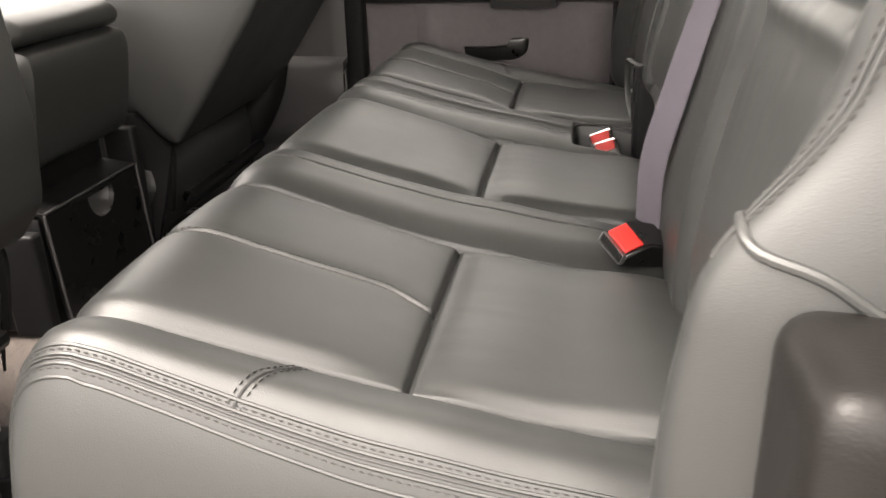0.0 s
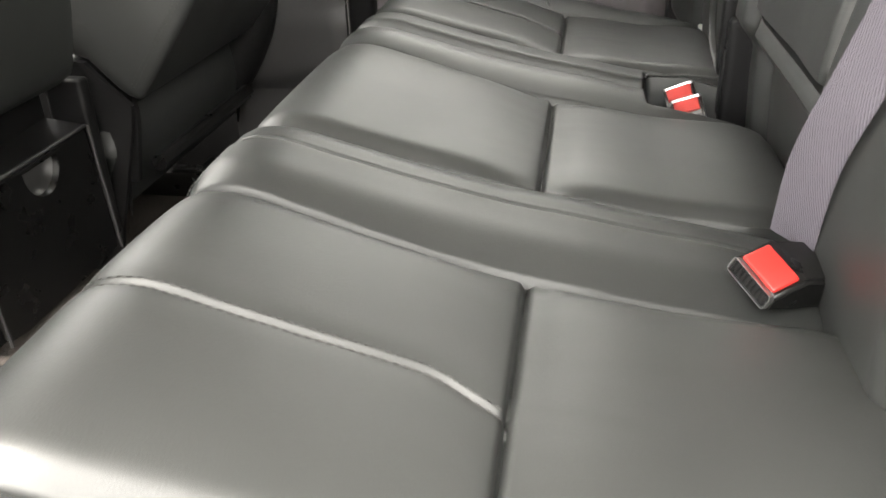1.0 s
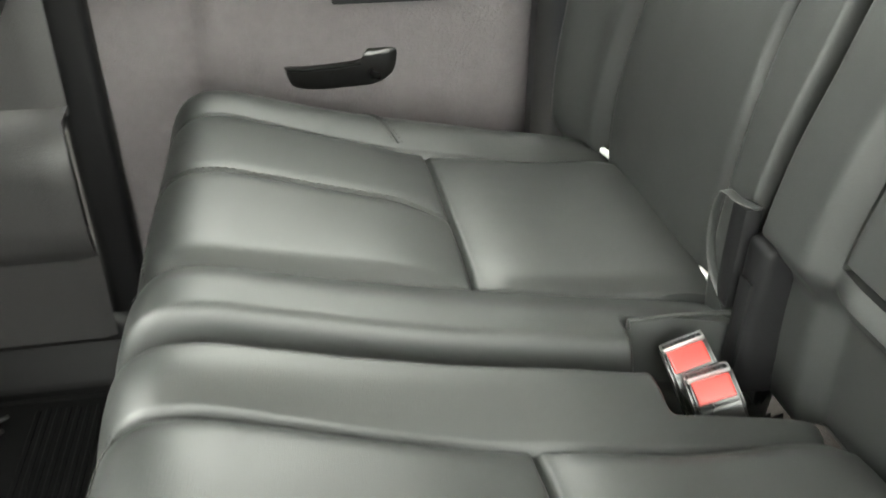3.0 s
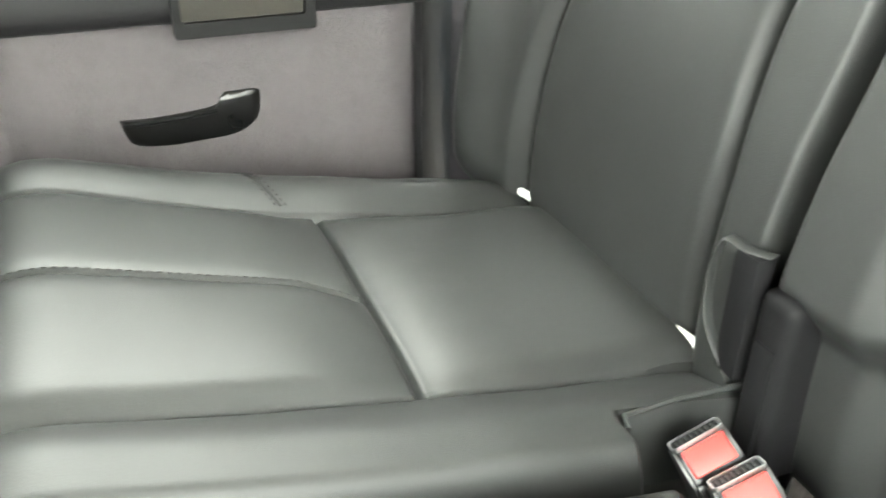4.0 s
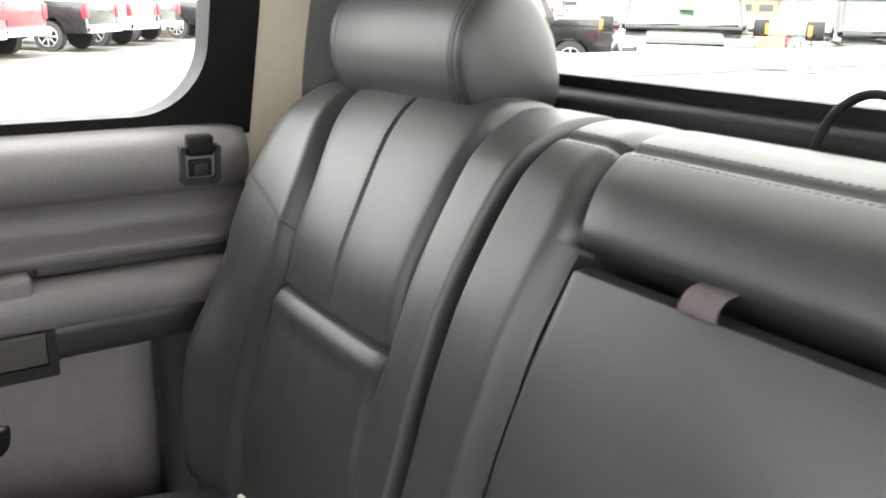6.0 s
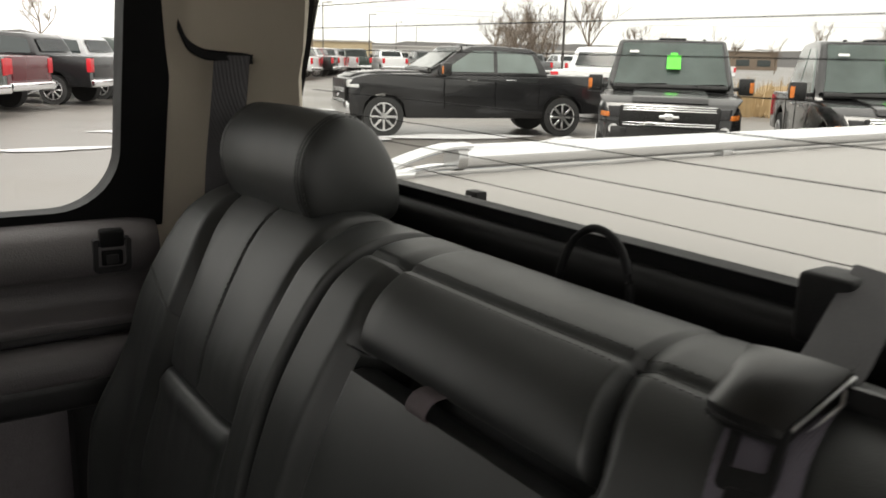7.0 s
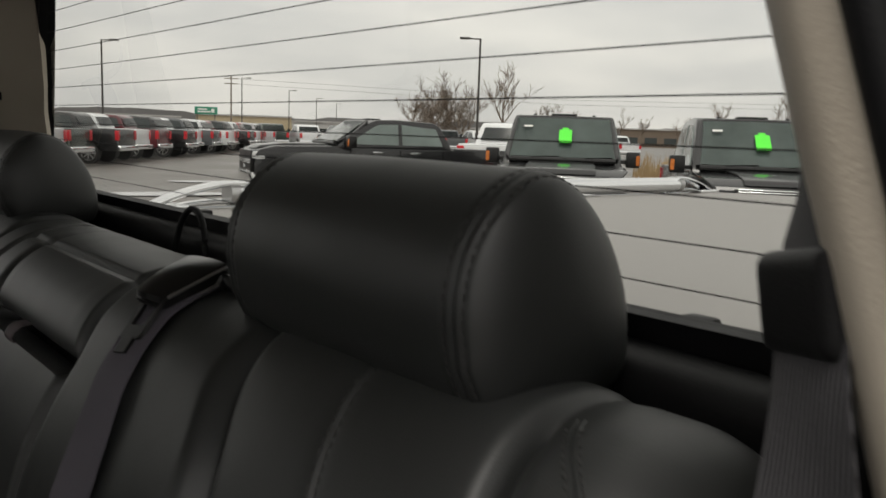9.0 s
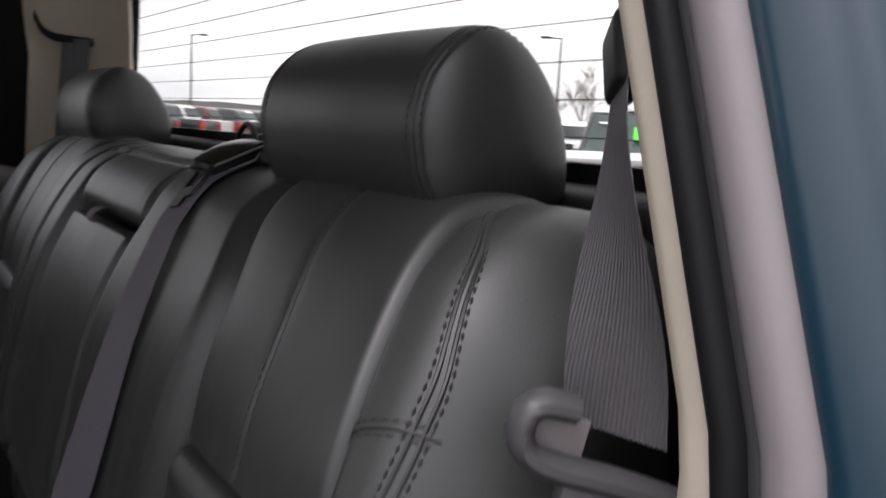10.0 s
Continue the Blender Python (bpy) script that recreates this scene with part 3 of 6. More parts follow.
part("sill_plate", sheet_solid([[(x, y, 0.10 - 0.03 * sstep(0.18, 0.21, y)) for y in np.linspace(0.02, 0.22, 12)] for x in np.linspace(-0.46, 0.26, 12)], 0.02), PLASTIC, wall_near)
# dashboard closes the cab in front
dash_prof = smooth_line([(-1.72, 0.06), (-1.50, 0.10), (-1.42, 0.40), (-1.36, 0.55), (-1.40, 0.66), (-1.52, 0.70), (-1.74, 0.74)], 30)
dash = link("dashboard", sheet_solid([[(p[0], y, p[1]) for p in dash_prof] for y in np.linspace(0.08, 1.61, 24)], 0.02), PLASTIC)
tagged(dash, "dark plastic dashboard across the cab", "dashboard", kind="structure")
# ---- rear bench ----
def stations(lo, hi, base, fine, keys, reach):
    """Places from lo to hi, closer together round the keys."""
    out, v = [lo], lo
    while v < hi - 1e-6:
        near = min(abs(v - k) for k in keys)
        v = min(hi, v + (fine if near < reach else min(base, fine + (near - reach) * 0.5)))
        out.append(v)
    return out


def resampled(p, base, fine, on_axis, key_list, reach, lo, hi):
    """A profile with more points where it crosses the keys between the indices lo and hi."""
    out, last = [p[0]], p[0]
    for i in range(1, len(p)):
        near = min(abs(p[i][on_axis] - k) for k in key_list) if lo <= i <= hi else 1.0
        want = fine if near < reach else min(base, fine + (near - reach) * 0.6)
        if np.linalg.norm(p[i] - last) >= want or i == len(p) - 1:
            out.append(p[i])
            last = p[i]
    return np.array(out)


CUSH = np.array(smooth_line([(0.20, 0.235), (0.226, 0.30), (0.222, 0.352), (0.19, 0.372), (0.10, 0.380), (0.03, 0.394), (-0.03, 0.405), (-0.10, 0.422), (-0.160, 0.439), (-0.204, 0.450), (-0.236, 0.444), (-0.256, 0.412), (-0.271, 0.352), (-0.280, 0.285), (-0.278, 0.215), (-0.25, 0.19)], 3000))
CUSH = resampled(CUSH, 0.008, 0.0014, 0, (0.0, 0.106), 0.010, 500, 2300)
INSERTS = ((0.290, 0.557, True), (0.705, 0.955, False), (1.130, 1.385, True))


def normals2(p):
    d = np.gradient(p, axis=0)
    n = np.stack([d[:, 1], -d[:, 0]], 1)
    return n / np.linalg.norm(n, axis=1)[:, None]


CUSH_N = normals2(CUSH)
if CUSH_N[len(CUSH) // 3][1] < 0:
    CUSH_N = -CUSH_N


def cushion_relief(x, y):
    """Height of bolsters, folds and seams over the plain cushion."""
    front = sstep(-0.285, -0.215, x)
    h = 0.0
    inside = False
    for a, b, mid_seam in INSERTS:
        flare = 0.012 * sstep(0.0, -0.25, x)
        a2, b2 = a - flare, b + flare
        if a2 <= y <= b2:
            inside = True
            u = (y - a2) / (b2 - a2) * 2 - 1
            edge = sstep(1.0, 0.86, abs(u))
            h += 0.005 * (1 - u ** 4) * front
            h += 0.007 * (1 - groove(x, 0.045)) * front * edge
            h -= 0.007 * groove(x, 0.0026) * sstep(1.01, 0.97, abs(u))
            h -= 0.004 * groove(x - 0.006, 0.014) * sstep(1.01, 0.92, abs(u))
            if mid_seam and x < 0.0:
                um = (a2 + b2) / 2 - 0.014 * sstep(-0.05, 0.0, x)
                h -= 0.0035 * groove(y - um, 0.0022) * front
                h -= 0.002 * groove(y - um, 0.010) * front
        for c in (a2, b2):
            h -= (0.0045 * groove(y - c, 0.0022) + 0.0015 * groove(y - c, 0.012)) * front * sstep(0.19, 0.12, x) * (1 - 0.6 * sstep(-0.19, -0.24, x))
    if not inside:
        lo = max([b for a, b, m in INSERTS if b <= y + 0.012] + [0.205])
        hi = min([a for a, b, m in INSERTS if a >= y - 0.012] + [1.485])
        w = min(y - lo, hi - y) if lo > 0.3 and hi < 1.4 else (hi - y if lo < 0.3 else y - lo)
        h += (0.012 if lo < 0.3 or hi > 1.4 else 0.014) * sstep(-0.012, 0.048, w) * (0.25 + 0.75 * front)
        if lo > 0.5 and hi < 0.75:
            h -= 0.0045 * groove(y - 0.646, 0.0022) * front
            h -= 0.0015 * groove(y - 0.655, 0.012)
    h -= 0.010 * sstep(0.10, 0.20, x) * (0 if inside else 1)
    h += (0.0004 if inside else 0.0001) * noise.noise((x * 11, y * 62, 4.1)) * (groove(x - 0.035, 0.035) + 0.7 * groove(x + 0.03, 0.03)) * front
    h += 0.0020 * noise.noise((x * 7, y * 7, 0.3)) + 0.0003 * noise.noise((x * 28, y * 28, 2.3))
    return h


def cushion_point(k, y, y0, y1, r=0.05, extra=0.0):
    x, z = CUSH[k]
    h = cushion_relief(x, y) + extra
    p = np.array((x, z)) + CUSH_N[k] * h
    c = np.array((min(max(p[0], -0.255), 0.17), 0.275 + 0.02 * (p[0] < -0.2)))
    e = min(y - y0, y1 - y)
    f = 1.0 if e >= r else max(0.0, 1 - (1 - e / r) ** 2.6) ** (1 / 2.6)
    q = c + (p - c) * f
    return (q[0], y, q[1])


def cushion_at(x, y, y0, y1, r, lift=0.0006):
    """A place on the cushion's upper face over x, between two stations of the profile."""
    ks = K_TOP
    i = int(np.searchsorted(-CUSH[ks, 0], -x)) if x < CUSH[ks[0], 0] else 0
    i = min(max(i, 1), len(ks) - 1)
    a, b = ks[i - 1], ks[i]
    f = min(max((CUSH[a][0] - x) / max(CUSH[a][0] - CUSH[b][0], 1e-9), 0), 1)
    return Vector(cushion_point(a, y, y0, y1, r, lift)).lerp(Vector(cushion_point(b, y, y0, y1, r, lift)), f)


K_TOP = [k for k in range(len(CUSH)) if CUSH[k][1] > 0.36 and -0.262 < CUSH[k][0] < 0.21]
K_TOP = np.array([k for k in K_TOP if k > K_TOP[0] + 3])


def y_stations(y0, y1, r, step, keys):
    ys = [y0 + r * (1 - math.cos(math.pi / 2 * k / 14)) for k in range(14)]
    ys += stations(y0 + r, y1 - r, step, 0.0012, keys, 0.005)
    return ys + [y1 - r * (1 - math.cos(math.pi / 2 * k / 14)) for k in range(13, -1, -1)]


def cubby(x, y):
    """Depth of the buckle well cut into the cushion's inner rear corner."""
    return 0.055 * sstep(0.100, 0.112, x) * sstep(0.978, 0.990, y) * sstep(1.082, 1.070, y)


CKEYS = (0.290, 0.4235, 0.557, 0.646, 0.705, 0.955, 0.984, 1.070, 1.096, 1.130, 1.2575, 1.385)


def cushion_warp(y, x):
    f, m = 0.012 * sstep(0.0, -0.25, x), -0.014 * sstep(-0.05, 0.0, x)
    return y + np.interp(y, (0.24, 0.290, 0.4235, 0.557, 0.646, 0.705, 0.955, 1.0, 1.08, 1.130, 1.2575, 1.385, 1.44), (0, -f, m, f, 0, -f, f, 0, 0, -f, m, f, 0))


def cushion(ob, y0, y1, r0, r1):
    rows = []
    for y in y_stations(y0, y1, min(r0, r1), 0.007, CKEYS):
        row = []
        for k in range(len(CUSH)):
            r = r0 if y < (y0 + y1) / 2 else r1
            p = cushion_point(k, cushion_warp(y, CUSH[k][0]), y0, y1, r)
            row.append((p[0], p[1], p[2] - (cubby(p[0], p[1]) if p[2] > 0.33 else 0)))
        rows.append(row)
    return part("cushion", grid_bm(rows), LEATHER, ob)


def cushion_line(y, k0, k1, y0, y1, r, lift=0.0008, step=2):
    return [Vector(cushion_point(k, y if not callable(y) else y(CUSH[k][0]), y0, y1, r, lift)) for k in range(k0, k1, step)]


def k_of_x(x):
    return min(range(len(CUSH) // 7, len(CUSH) * 5 // 6), key=lambda k: abs(CUSH[k][0] - x) + (1 if CUSH[k][1] < 0.34 else 0))


SPLIT = 1.036
bench60 = thing("rear_bench", "wide charcoal leather bench seat with a folded centre armrest", "bench seat", "rear bench seats", at=(0, 0.60, FLOOR))
bench40 = thing("rear_bench", "narrow charcoal leather bench seat beside the closed door", "bench seat", "rear bench seats", at=(0, 1.26, FLOOR))
large = cushion(bench60, 0.205, SPLIT - 0.003, 0.055, 0.022)
small = cushion(bench40, SPLIT + 0.003, 1.485, 0.022, 0.055)
for ob, y0, y1, r, seams, edge in ((large, 0.205, SPLIT - 0.003, 0.055, (0.4235,), 0.2225), (small, SPLIT + 0.003, 1.485, 0.055, (1.2575,), 1.4675)):
    for s in seams:
        for side in (-0.0042, 0.0042):
            part("stitching", stitch_bm([cushion_at(x, s - 0.014 * sstep(-0.05, 0.0, x) + side, y0, y1, r, 0.0004) for x in np.linspace(-0.004, -0.245, 150)]), THREAD, ob)
    inward = 1 if ob is large else -1

    def edge_y(x, off):
        return edge + inward * (0.009 * sstep(0.05, -0.24, x) - 0.002 + off)
    front_k = range(k_of_x(-0.245), len(CUSH) - 22, 2)
    for off in (-0.0036, 0.0036, 0.0):
        line = [cushion_at(x, edge_y(x, off), y0, y1, r, 0.0005) for x in np.linspace(0.17, -0.245, 170)]
        line += [Vector(cushion_point(k, edge_y(-0.24, off), y0, y1, r, 0.0005)) for k in front_k]
        if off:
            part("stitching", stitch_bm(line), THREAD, ob)
        else:
            part("edge_seam", tube_bm(line, 0.0010, 6), SEAM, ob)
    for off in (-0.0062, 0.0062, 0.0018, -0.0018):
        line = [cushion_at(x, edge_y(x, off), y0, y1, r, 0.0) for x in np.linspace(0.17, -0.245, 120)]
        line += [Vector(cushion_point(k, edge_y(-0.24, off), y0, y1, r, 0.0)) for k in front_k]
        part("seam_ridge", tube_bm(line, 0.0015, 6), LEATHER_SOFT, ob)
    # short cross seam over the outer bolster
    ya, yb, xc = (0.226, 0.289, -0.105) if ob is large else (1.396, 1.466, -0.062)
    for dx in (-0.0045, 0.0045):
        line = []
        for i in range(24):
            u = i / 23
            line.append(cushion_at(xc + dx + 0.034 * (u if ob is large else 1 - u), ya + (yb - ya) * u, y0, y1, r, 0.0011))
        part("stitching", stitch_bm(line, r=0.0009), THREAD, ob)
    line = [cushion_at(xc + 0.034 * (u if ob is large else 1 - u), ya + (yb - ya) * u, y0, y1, r, 0.0002) for u in np.linspace(0, 1, 24)]
    part("edge_seam", tube_bm(line, 0.0013, 6), SEAM, ob)
# front edge seam where the narrow and wide parts meet
for ob, y0, y1, yy in ((small, SPLIT + 0.003, 1.485, SPLIT + 0.011), (large, 0.205, SPLIT - 0.003, SPLIT - 0.012)):
    part("stitching", stitch_bm(cushion_line(yy, k_of_x(-0.15), len(CUSH) - 10, y0, y1, 0.022, 0.0009)), THREAD, ob)
    line = [Vector(cushion_point(k_of_x(-0.243), y, y0, y1, 0.022, 0.001)) for y in np.linspace(y0 + 0.06, y1 - 0.06, 120)]
    part("front_stitching", stitch_bm(line), THREAD, ob)
part("seam_cord", tube_bm(cushion_line(0.646, k_of_x(0.15), k_of_x(-0.245), 0.205, SPLIT - 0.003, 0.055, 0.0002), 0.0009, 6), SEAM, large)
part("base", box_bm(-0.22, 0.18, 0.25, SPLIT - 0.01, FLOOR, 0.25, 0.01), PLASTIC, bench60, "black plastic base")
part("base", box_bm(-0.22, 0.18, SPLIT + 0.01, 1.45, FLOOR, 0.25, 0.01), PLASTIC, bench40, "black plastic base")

# seatbacks
BACK = np.array(smooth_line([(0.262, 0.315), (0.228, 0.318), (0.219, 0.335), (0.216, 0.365), (0.213, 0.41), (0.214, 0.46), (0.221, 0.52), (0.233, 0.58), (0.245, 0.64), (0.262, 0.70), (0.282, 0.745), (0.306, 0.785), (0.330, 0.815), (0.356, 0.836), (0.390, 0.846), (0.424, 0.844), (0.448, 0.828), (0.456, 0.80), (0.446, 0.74), (0.40, 0.58), (0.35, 0.42), (0.32, 0.33)], 3000))
BACK = resampled(BACK, 0.007, 0.0012, 1, (0.648, 0.664, 0.776, 0.482, 0.834), 0.008, 300, 2000)
BACK_FRONT = next(k for k in range(len(BACK)) if BACK[k][0] > 0.41 and BACK[k][1] > 0.8)
BACK_N = normals2(BACK)
if BACK_N[len(BACK) // 4][0] > 0:
    BACK_N = -BACK_N
SP_A, SP_B = np.array((0.275, 0.36)), np.array((0.395, 0.785))


def spine(p):
    d = SP_B - SP_A
    t = min(max(float((p - SP_A) @ d / (d @ d)), 0), 1)
    return SP_A + d * t


CREASES = (0.664, 0.648)
EDGES = {}
for i, j, pts in (
        (0, 0, ((0.33, 0.232), (0.55, 0.228), (0.65, 0.226), (0.718, 0.228), (0.766, 0.238), (0.827, 0.256), (0.86, 0.262))),
        (0, 1, ((0.33, 0.456), (0.55, 0.446), (0.673, 0.434), (0.757, 0.443), (0.816, 0.480), (0.86, 0.498))),
        (1, 0, ((0.33, 1.150), (0.50, 1.147), (0.59, 1.148), (0.66, 1.136), (0.76, 1.133), (0.80, 1.135), (0.86, 1.144))),
        (1, 1, ((0.33, 1.408), (0.42, 1.402), (0.53, 1.388), (0.65, 1.360), (0.70, 1.354), (0.757, 1.357), (0.82, 1.386), (0.86, 1.398)))):
    EDGES[i, j] = smooth_line(pts, 90)


@functools.lru_cache(None)
def insert_edges(z, i):
    return tuple(float(np.interp(z, EDGES[i, j][:, 0], EDGES[i, j][:, 1])) for j in (0, 1))


BAY_R, BAY_LOW, BAY_TOP = 0.704, 0.480, 0.776


@functools.lru_cache(None)
def bay_left(z):
    return 1.000 - 0.026 * sstep(0.48, 0.775, z) + 0.013 * sstep(0.775, 0.835, z)


@functools.lru_cache(None)
def bay_right(z):
    return BAY_R + 0.018 * sstep(0.775, 0.835, z)


@functools.lru_cache(None)
def split_y(z):
    """The gap between the two seat backs drifts outward towards the cushion."""
    return 1.060 + 0.024 * sstep(0.80, 0.42, z)


def back_relief(z, y, k):
    front = sstep(BACK_FRONT + 10, BACK_FRONT - 8, k)
    if not front:
        return 0.0
    h = 0.0
    inside = False
    fade = sstep(0.33, 0.38, z) * sstep(0.846, 0.835, z)
    for i in (0, 1):
        a, b = insert_edges(z, i)
        if not a - 0.05 < y < b + 0.05:
            continue
        crease = CREASES[i]
        if a <= y <= b:
            inside = True
            u = (y - a) / (b - a) * 2 - 1
            edge = sstep(1.0, 0.90, abs(u))
            h += 0.005 * (1 - u ** 4)
            h += 0.006 * (1 - groove(z - crease, 0.035)) * edge
            h -= 0.010 * groove(z - crease, 0.0030) * sstep(1.01, 0.97, abs(u))
            h += 0.006 * groove(z - crease + 0.017, 0.012) * edge
            if z > crease:
                h -= (0.0022 * groove(y - (a + b) / 2, 0.0018) + 0.0012 * groove(y - (a + b) / 2, 0.007)) * sstep(crease, crease + 0.03, z)
        for c in (a, b):
            h -= (0.0065 * groove(y - c, 0.0022) + 0.002 * groove(y - c, 0.008)) * fade
    sy = split_y(z)
    if not inside:
        if y < sy:
            a, b = insert_edges(z, 0)
            if y < a:
                w = a - y
            elif z > BAY_TOP and bay_right(z) < y < bay_left(z):
                w = 2.2 * min(y - bay_right(z), bay_left(z) - y) + 0.006
            elif y > (bay_right(z) + bay_left(z)) / 2:
                w = min(y - bay_left(z), 4 * (sy - y) + 0.006)
            else:
                w = min(y - b, bay_right(z) - y)
        else:
            a, b = insert_edges(z, 1)
            w = min(a - y, 4 * (y - sy) + 0.006) if y < a else y - b
        h += 0.016 * sstep(-0.002, 0.021, w) * sstep(0.865, 0.80, z)
    # the outer bolsters swell towards the seat
    h += 0.046 * sstep(0.315, 0.36, z) * sstep(0.640, 0.52, z) * groove(y - 0.172, 0.036)
    h += 0.032 * sstep(0.33, 0.40, z) * sstep(0.66, 0.52, z) * groove(y - 1.480, 0.038)
    if 0.66 < y < sy and z < 0.48:
        h -= 0.022 * sstep(0.468, 0.436, z) * sstep(0.66, 0.73, y)
    # armrest bay between the two outer seats, and the padded panel above it
    yl, yr = bay_left(z), bay_right(z)
    if yr - 0.01 < y < yl + 0.01:
        h -= 0.060 * sstep(yr, yr + 0.0025, y) * sstep(yl, yl - 0.0025, y) * sstep(BAY_TOP + 0.001, BAY_TOP - 0.001, z) * sstep(BAY_LOW - 0.0015, BAY_LOW + 0.001, z)
        h += 0.010 * groove(z - 0.462, 0.016) * sstep(yr - 0.01, yr + 0.03, y) * sstep(yl + 0.01, yl - 0.03, y)
        if z > BAY_TOP - 0.002:
            h -= 0.013 * math.exp(-max(0.0, z - BAY_TOP) / 0.005)
            h += 0.002 * groove(z - 0.805, 0.020) * sstep(yr, yr + 0.03, y) * sstep(yl, yl - 0.03, y)
    if z > BAY_TOP - 0.004:
        h -= (0.0028 * (groove(y - yl, 0.0022) + groove(y - yr, 0.0022))) * sstep(0.842, 0.834, z)
    if 0.64 < y < sy:
        h -= 0.0032 * groove(z - 0.834, 0.0024) * sstep(0.64, 0.67, y)
    for i in (0, 1):
        h += 0.0006 * noise.noise((z * 11, y * 60, 8.1)) * (groove(z - CREASES[i] - 0.035, 0.03) + groove(z - CREASES[i] + 0.05, 0.04)) * 0.6
    h += 0.0016 * noise.noise((z * 7, y * 7, 5.3)) + 0.0003 * noise.noise((z * 28, y * 28, 7.3))
    return h * front


def back_point(k, y, y0, y1, r0, r1, extra=0.0, relief=True):
    p0 = BACK[k]
    h = (back_relief(p0[1], y, k) if relief else 0) + extra
    p = p0 + BACK_N[k] * h
    g = split_y(p0[1]) - 1.060
    lo, hi = (y0 + g if y0 > 1 else y0), (y1 + g if y1 < 1.2 else y1)
    e, rr = (y - lo, r0) if y - lo < hi - y else (hi - y, r1)
    e = max(e, 0.0)
    # shoulders of the outer ends drop
    if y < 0.30:
        p = p + np.array((0.012, -0.045)) * sstep(0.60, 0.84, p0[1]) * sstep(0.225, 0.14, y) ** 1.5
    if y > 1.40:
        p = p + np.array((0.012, -0.045)) * sstep(0.60, 0.84, p0[1]) * sstep(1.45, 1.535, y) ** 1.5
    c = spine(p)
    f = 1.0 if e >= rr else max(0.0, 1 - (1 - e / rr) ** 2.3) ** (1 / 2.3)
    q = c + (p - c) * f
    return (q[0], y, q[1])


def k_of_z(z):
    return min(range(10, BACK_FRONT), key=lambda k: abs(BACK[k][1] - z) + (1 if BACK[k][0] > 0.39 or k < len(BACK) * 0.06 else 0))


BKEYS = (0.245, 0.3615, 0.478, 0.7052, 0.9988, 1.150, 1.267, 1.384)


def back_warp(y, z):
    """Draws the stations along with the insert seams."""
    (a, b), (c, d) = insert_edges(z, 0), insert_edges(z, 1)
    r, l, g = bay_right(z) - BAY_R, bay_left(z) - 1.000, split_y(z) - 1.060
    return y + float(np.interp(y, (0.15, 0.245, 0.3615, 0.478, 0.60, 0.68, 0.73, 0.95, 1.02, 1.050, 1.070, 1.150, 1.267, 1.384, 1.50), (0, a - 0.245, (a + b) / 2 - 0.3615, b - 0.478, 0, r, r, l, l, g, g, c - 1.150, (c + d) / 2 - 1.267, d - 1.384, 0)))


def seatback(ob, y0, y1, r0, r1):
    ys = [y0 + r0 * (1 - math.cos(math.pi / 2 * k / 16)) for k in range(16)]
    ys += stations(y0 + r0, y1 - r1, 0.0036, 0.0012, BKEYS, 0.0055)
    ys += [y1 - r1 * (1 - math.cos(math.pi / 2 * k / 16)) for k in range(15, -1, -1)]
    return part("backrest", grid_bm([[back_point(k, back_warp(y, BACK[k][1]), y0, y1, r0, r1) for k in range(len(BACK))] for y in ys]), LEATHER, ob)


B60, B40 = (0.140, 1.0575, 0.06, 0.010), (1.0625, 1.535, 0.010, 0.06)
back60 = seatback(bench60, *B60)
back40 = seatback(bench40, *B40)


K_BACK = np.array([k for k in range(len(BACK)) if k < BACK_FRONT and BACK[k][1] > 0.37 and BACK[k][0] < 0.40])


def back_at(z, y, b, lift=0.0006):
    """A place on the seat back's front at height z, between two stations of the profile."""
    i = min(max(int(np.searchsorted(BACK[K_BACK, 1], z)), 1), len(K_BACK) - 1)
    p, q = K_BACK[i - 1], K_BACK[i]
    f = min(max((z - BACK[p][1]) / max(BACK[q][1] - BACK[p][1], 1e-9), 0), 1)
    return Vector(back_point(p, y, *b, lift)).lerp(Vector(back_point(q, y, *b, lift)), f)


def back_line(yf, z0, z1, b, lift=0.0005, n=120):
    return [back_at(z, yf(z), b, lift) for z in np.linspace(z0, z1, n)]


for ob, b, i in ((back60, B60, 0), (back40, B40, 1)):
    for side in (-0.0034, 0.0034):
        part("stitching", stitch_bm(back_line(lambda z: sum(insert_edges(z, i)) / 2 + side, CREASES[i] + 0.014, 0.832, b)), THREAD, ob)
    for j in (0, 1):
        part("seam_cord", tube_bm(back_line(lambda z: insert_edges(z, i)[j], 0.40, 0.835, b, -0.0004), 0.0009, 6), SEAM, ob)

# outer bolster seams: a long double row and a short cross row
BOLSTER = smooth_line([(0.52, 0.186), (0.62, 0.182), (0.70, 0.181), (0.731, 0.180), (0.755, 0.181), (0.785, 0.186), (0.821, 0.207), (0.844, 0.250), (0.86, 0.278)], 120)


def bolster_y(z):
    return float(np.interp(z, BOLSTER[:, 0], BOLSTER[:, 1]))


for side in (-0.0048, 0.0048):
    part("stitching", stitch_bm(back_line(lambda z: bolster_y(z) + side, 0.560, 0.843, B60, 0.0007), r=0.0009), THREAD, back60)
for side in (-0.0022, 0.0022):
    part("edge_seam", tube_bm(back_line(lambda z: bolster_y(z) + side, 0.545, 0.844, B60, 0.0001), 0.0013, 6), LEATHER_SOFT, back60)
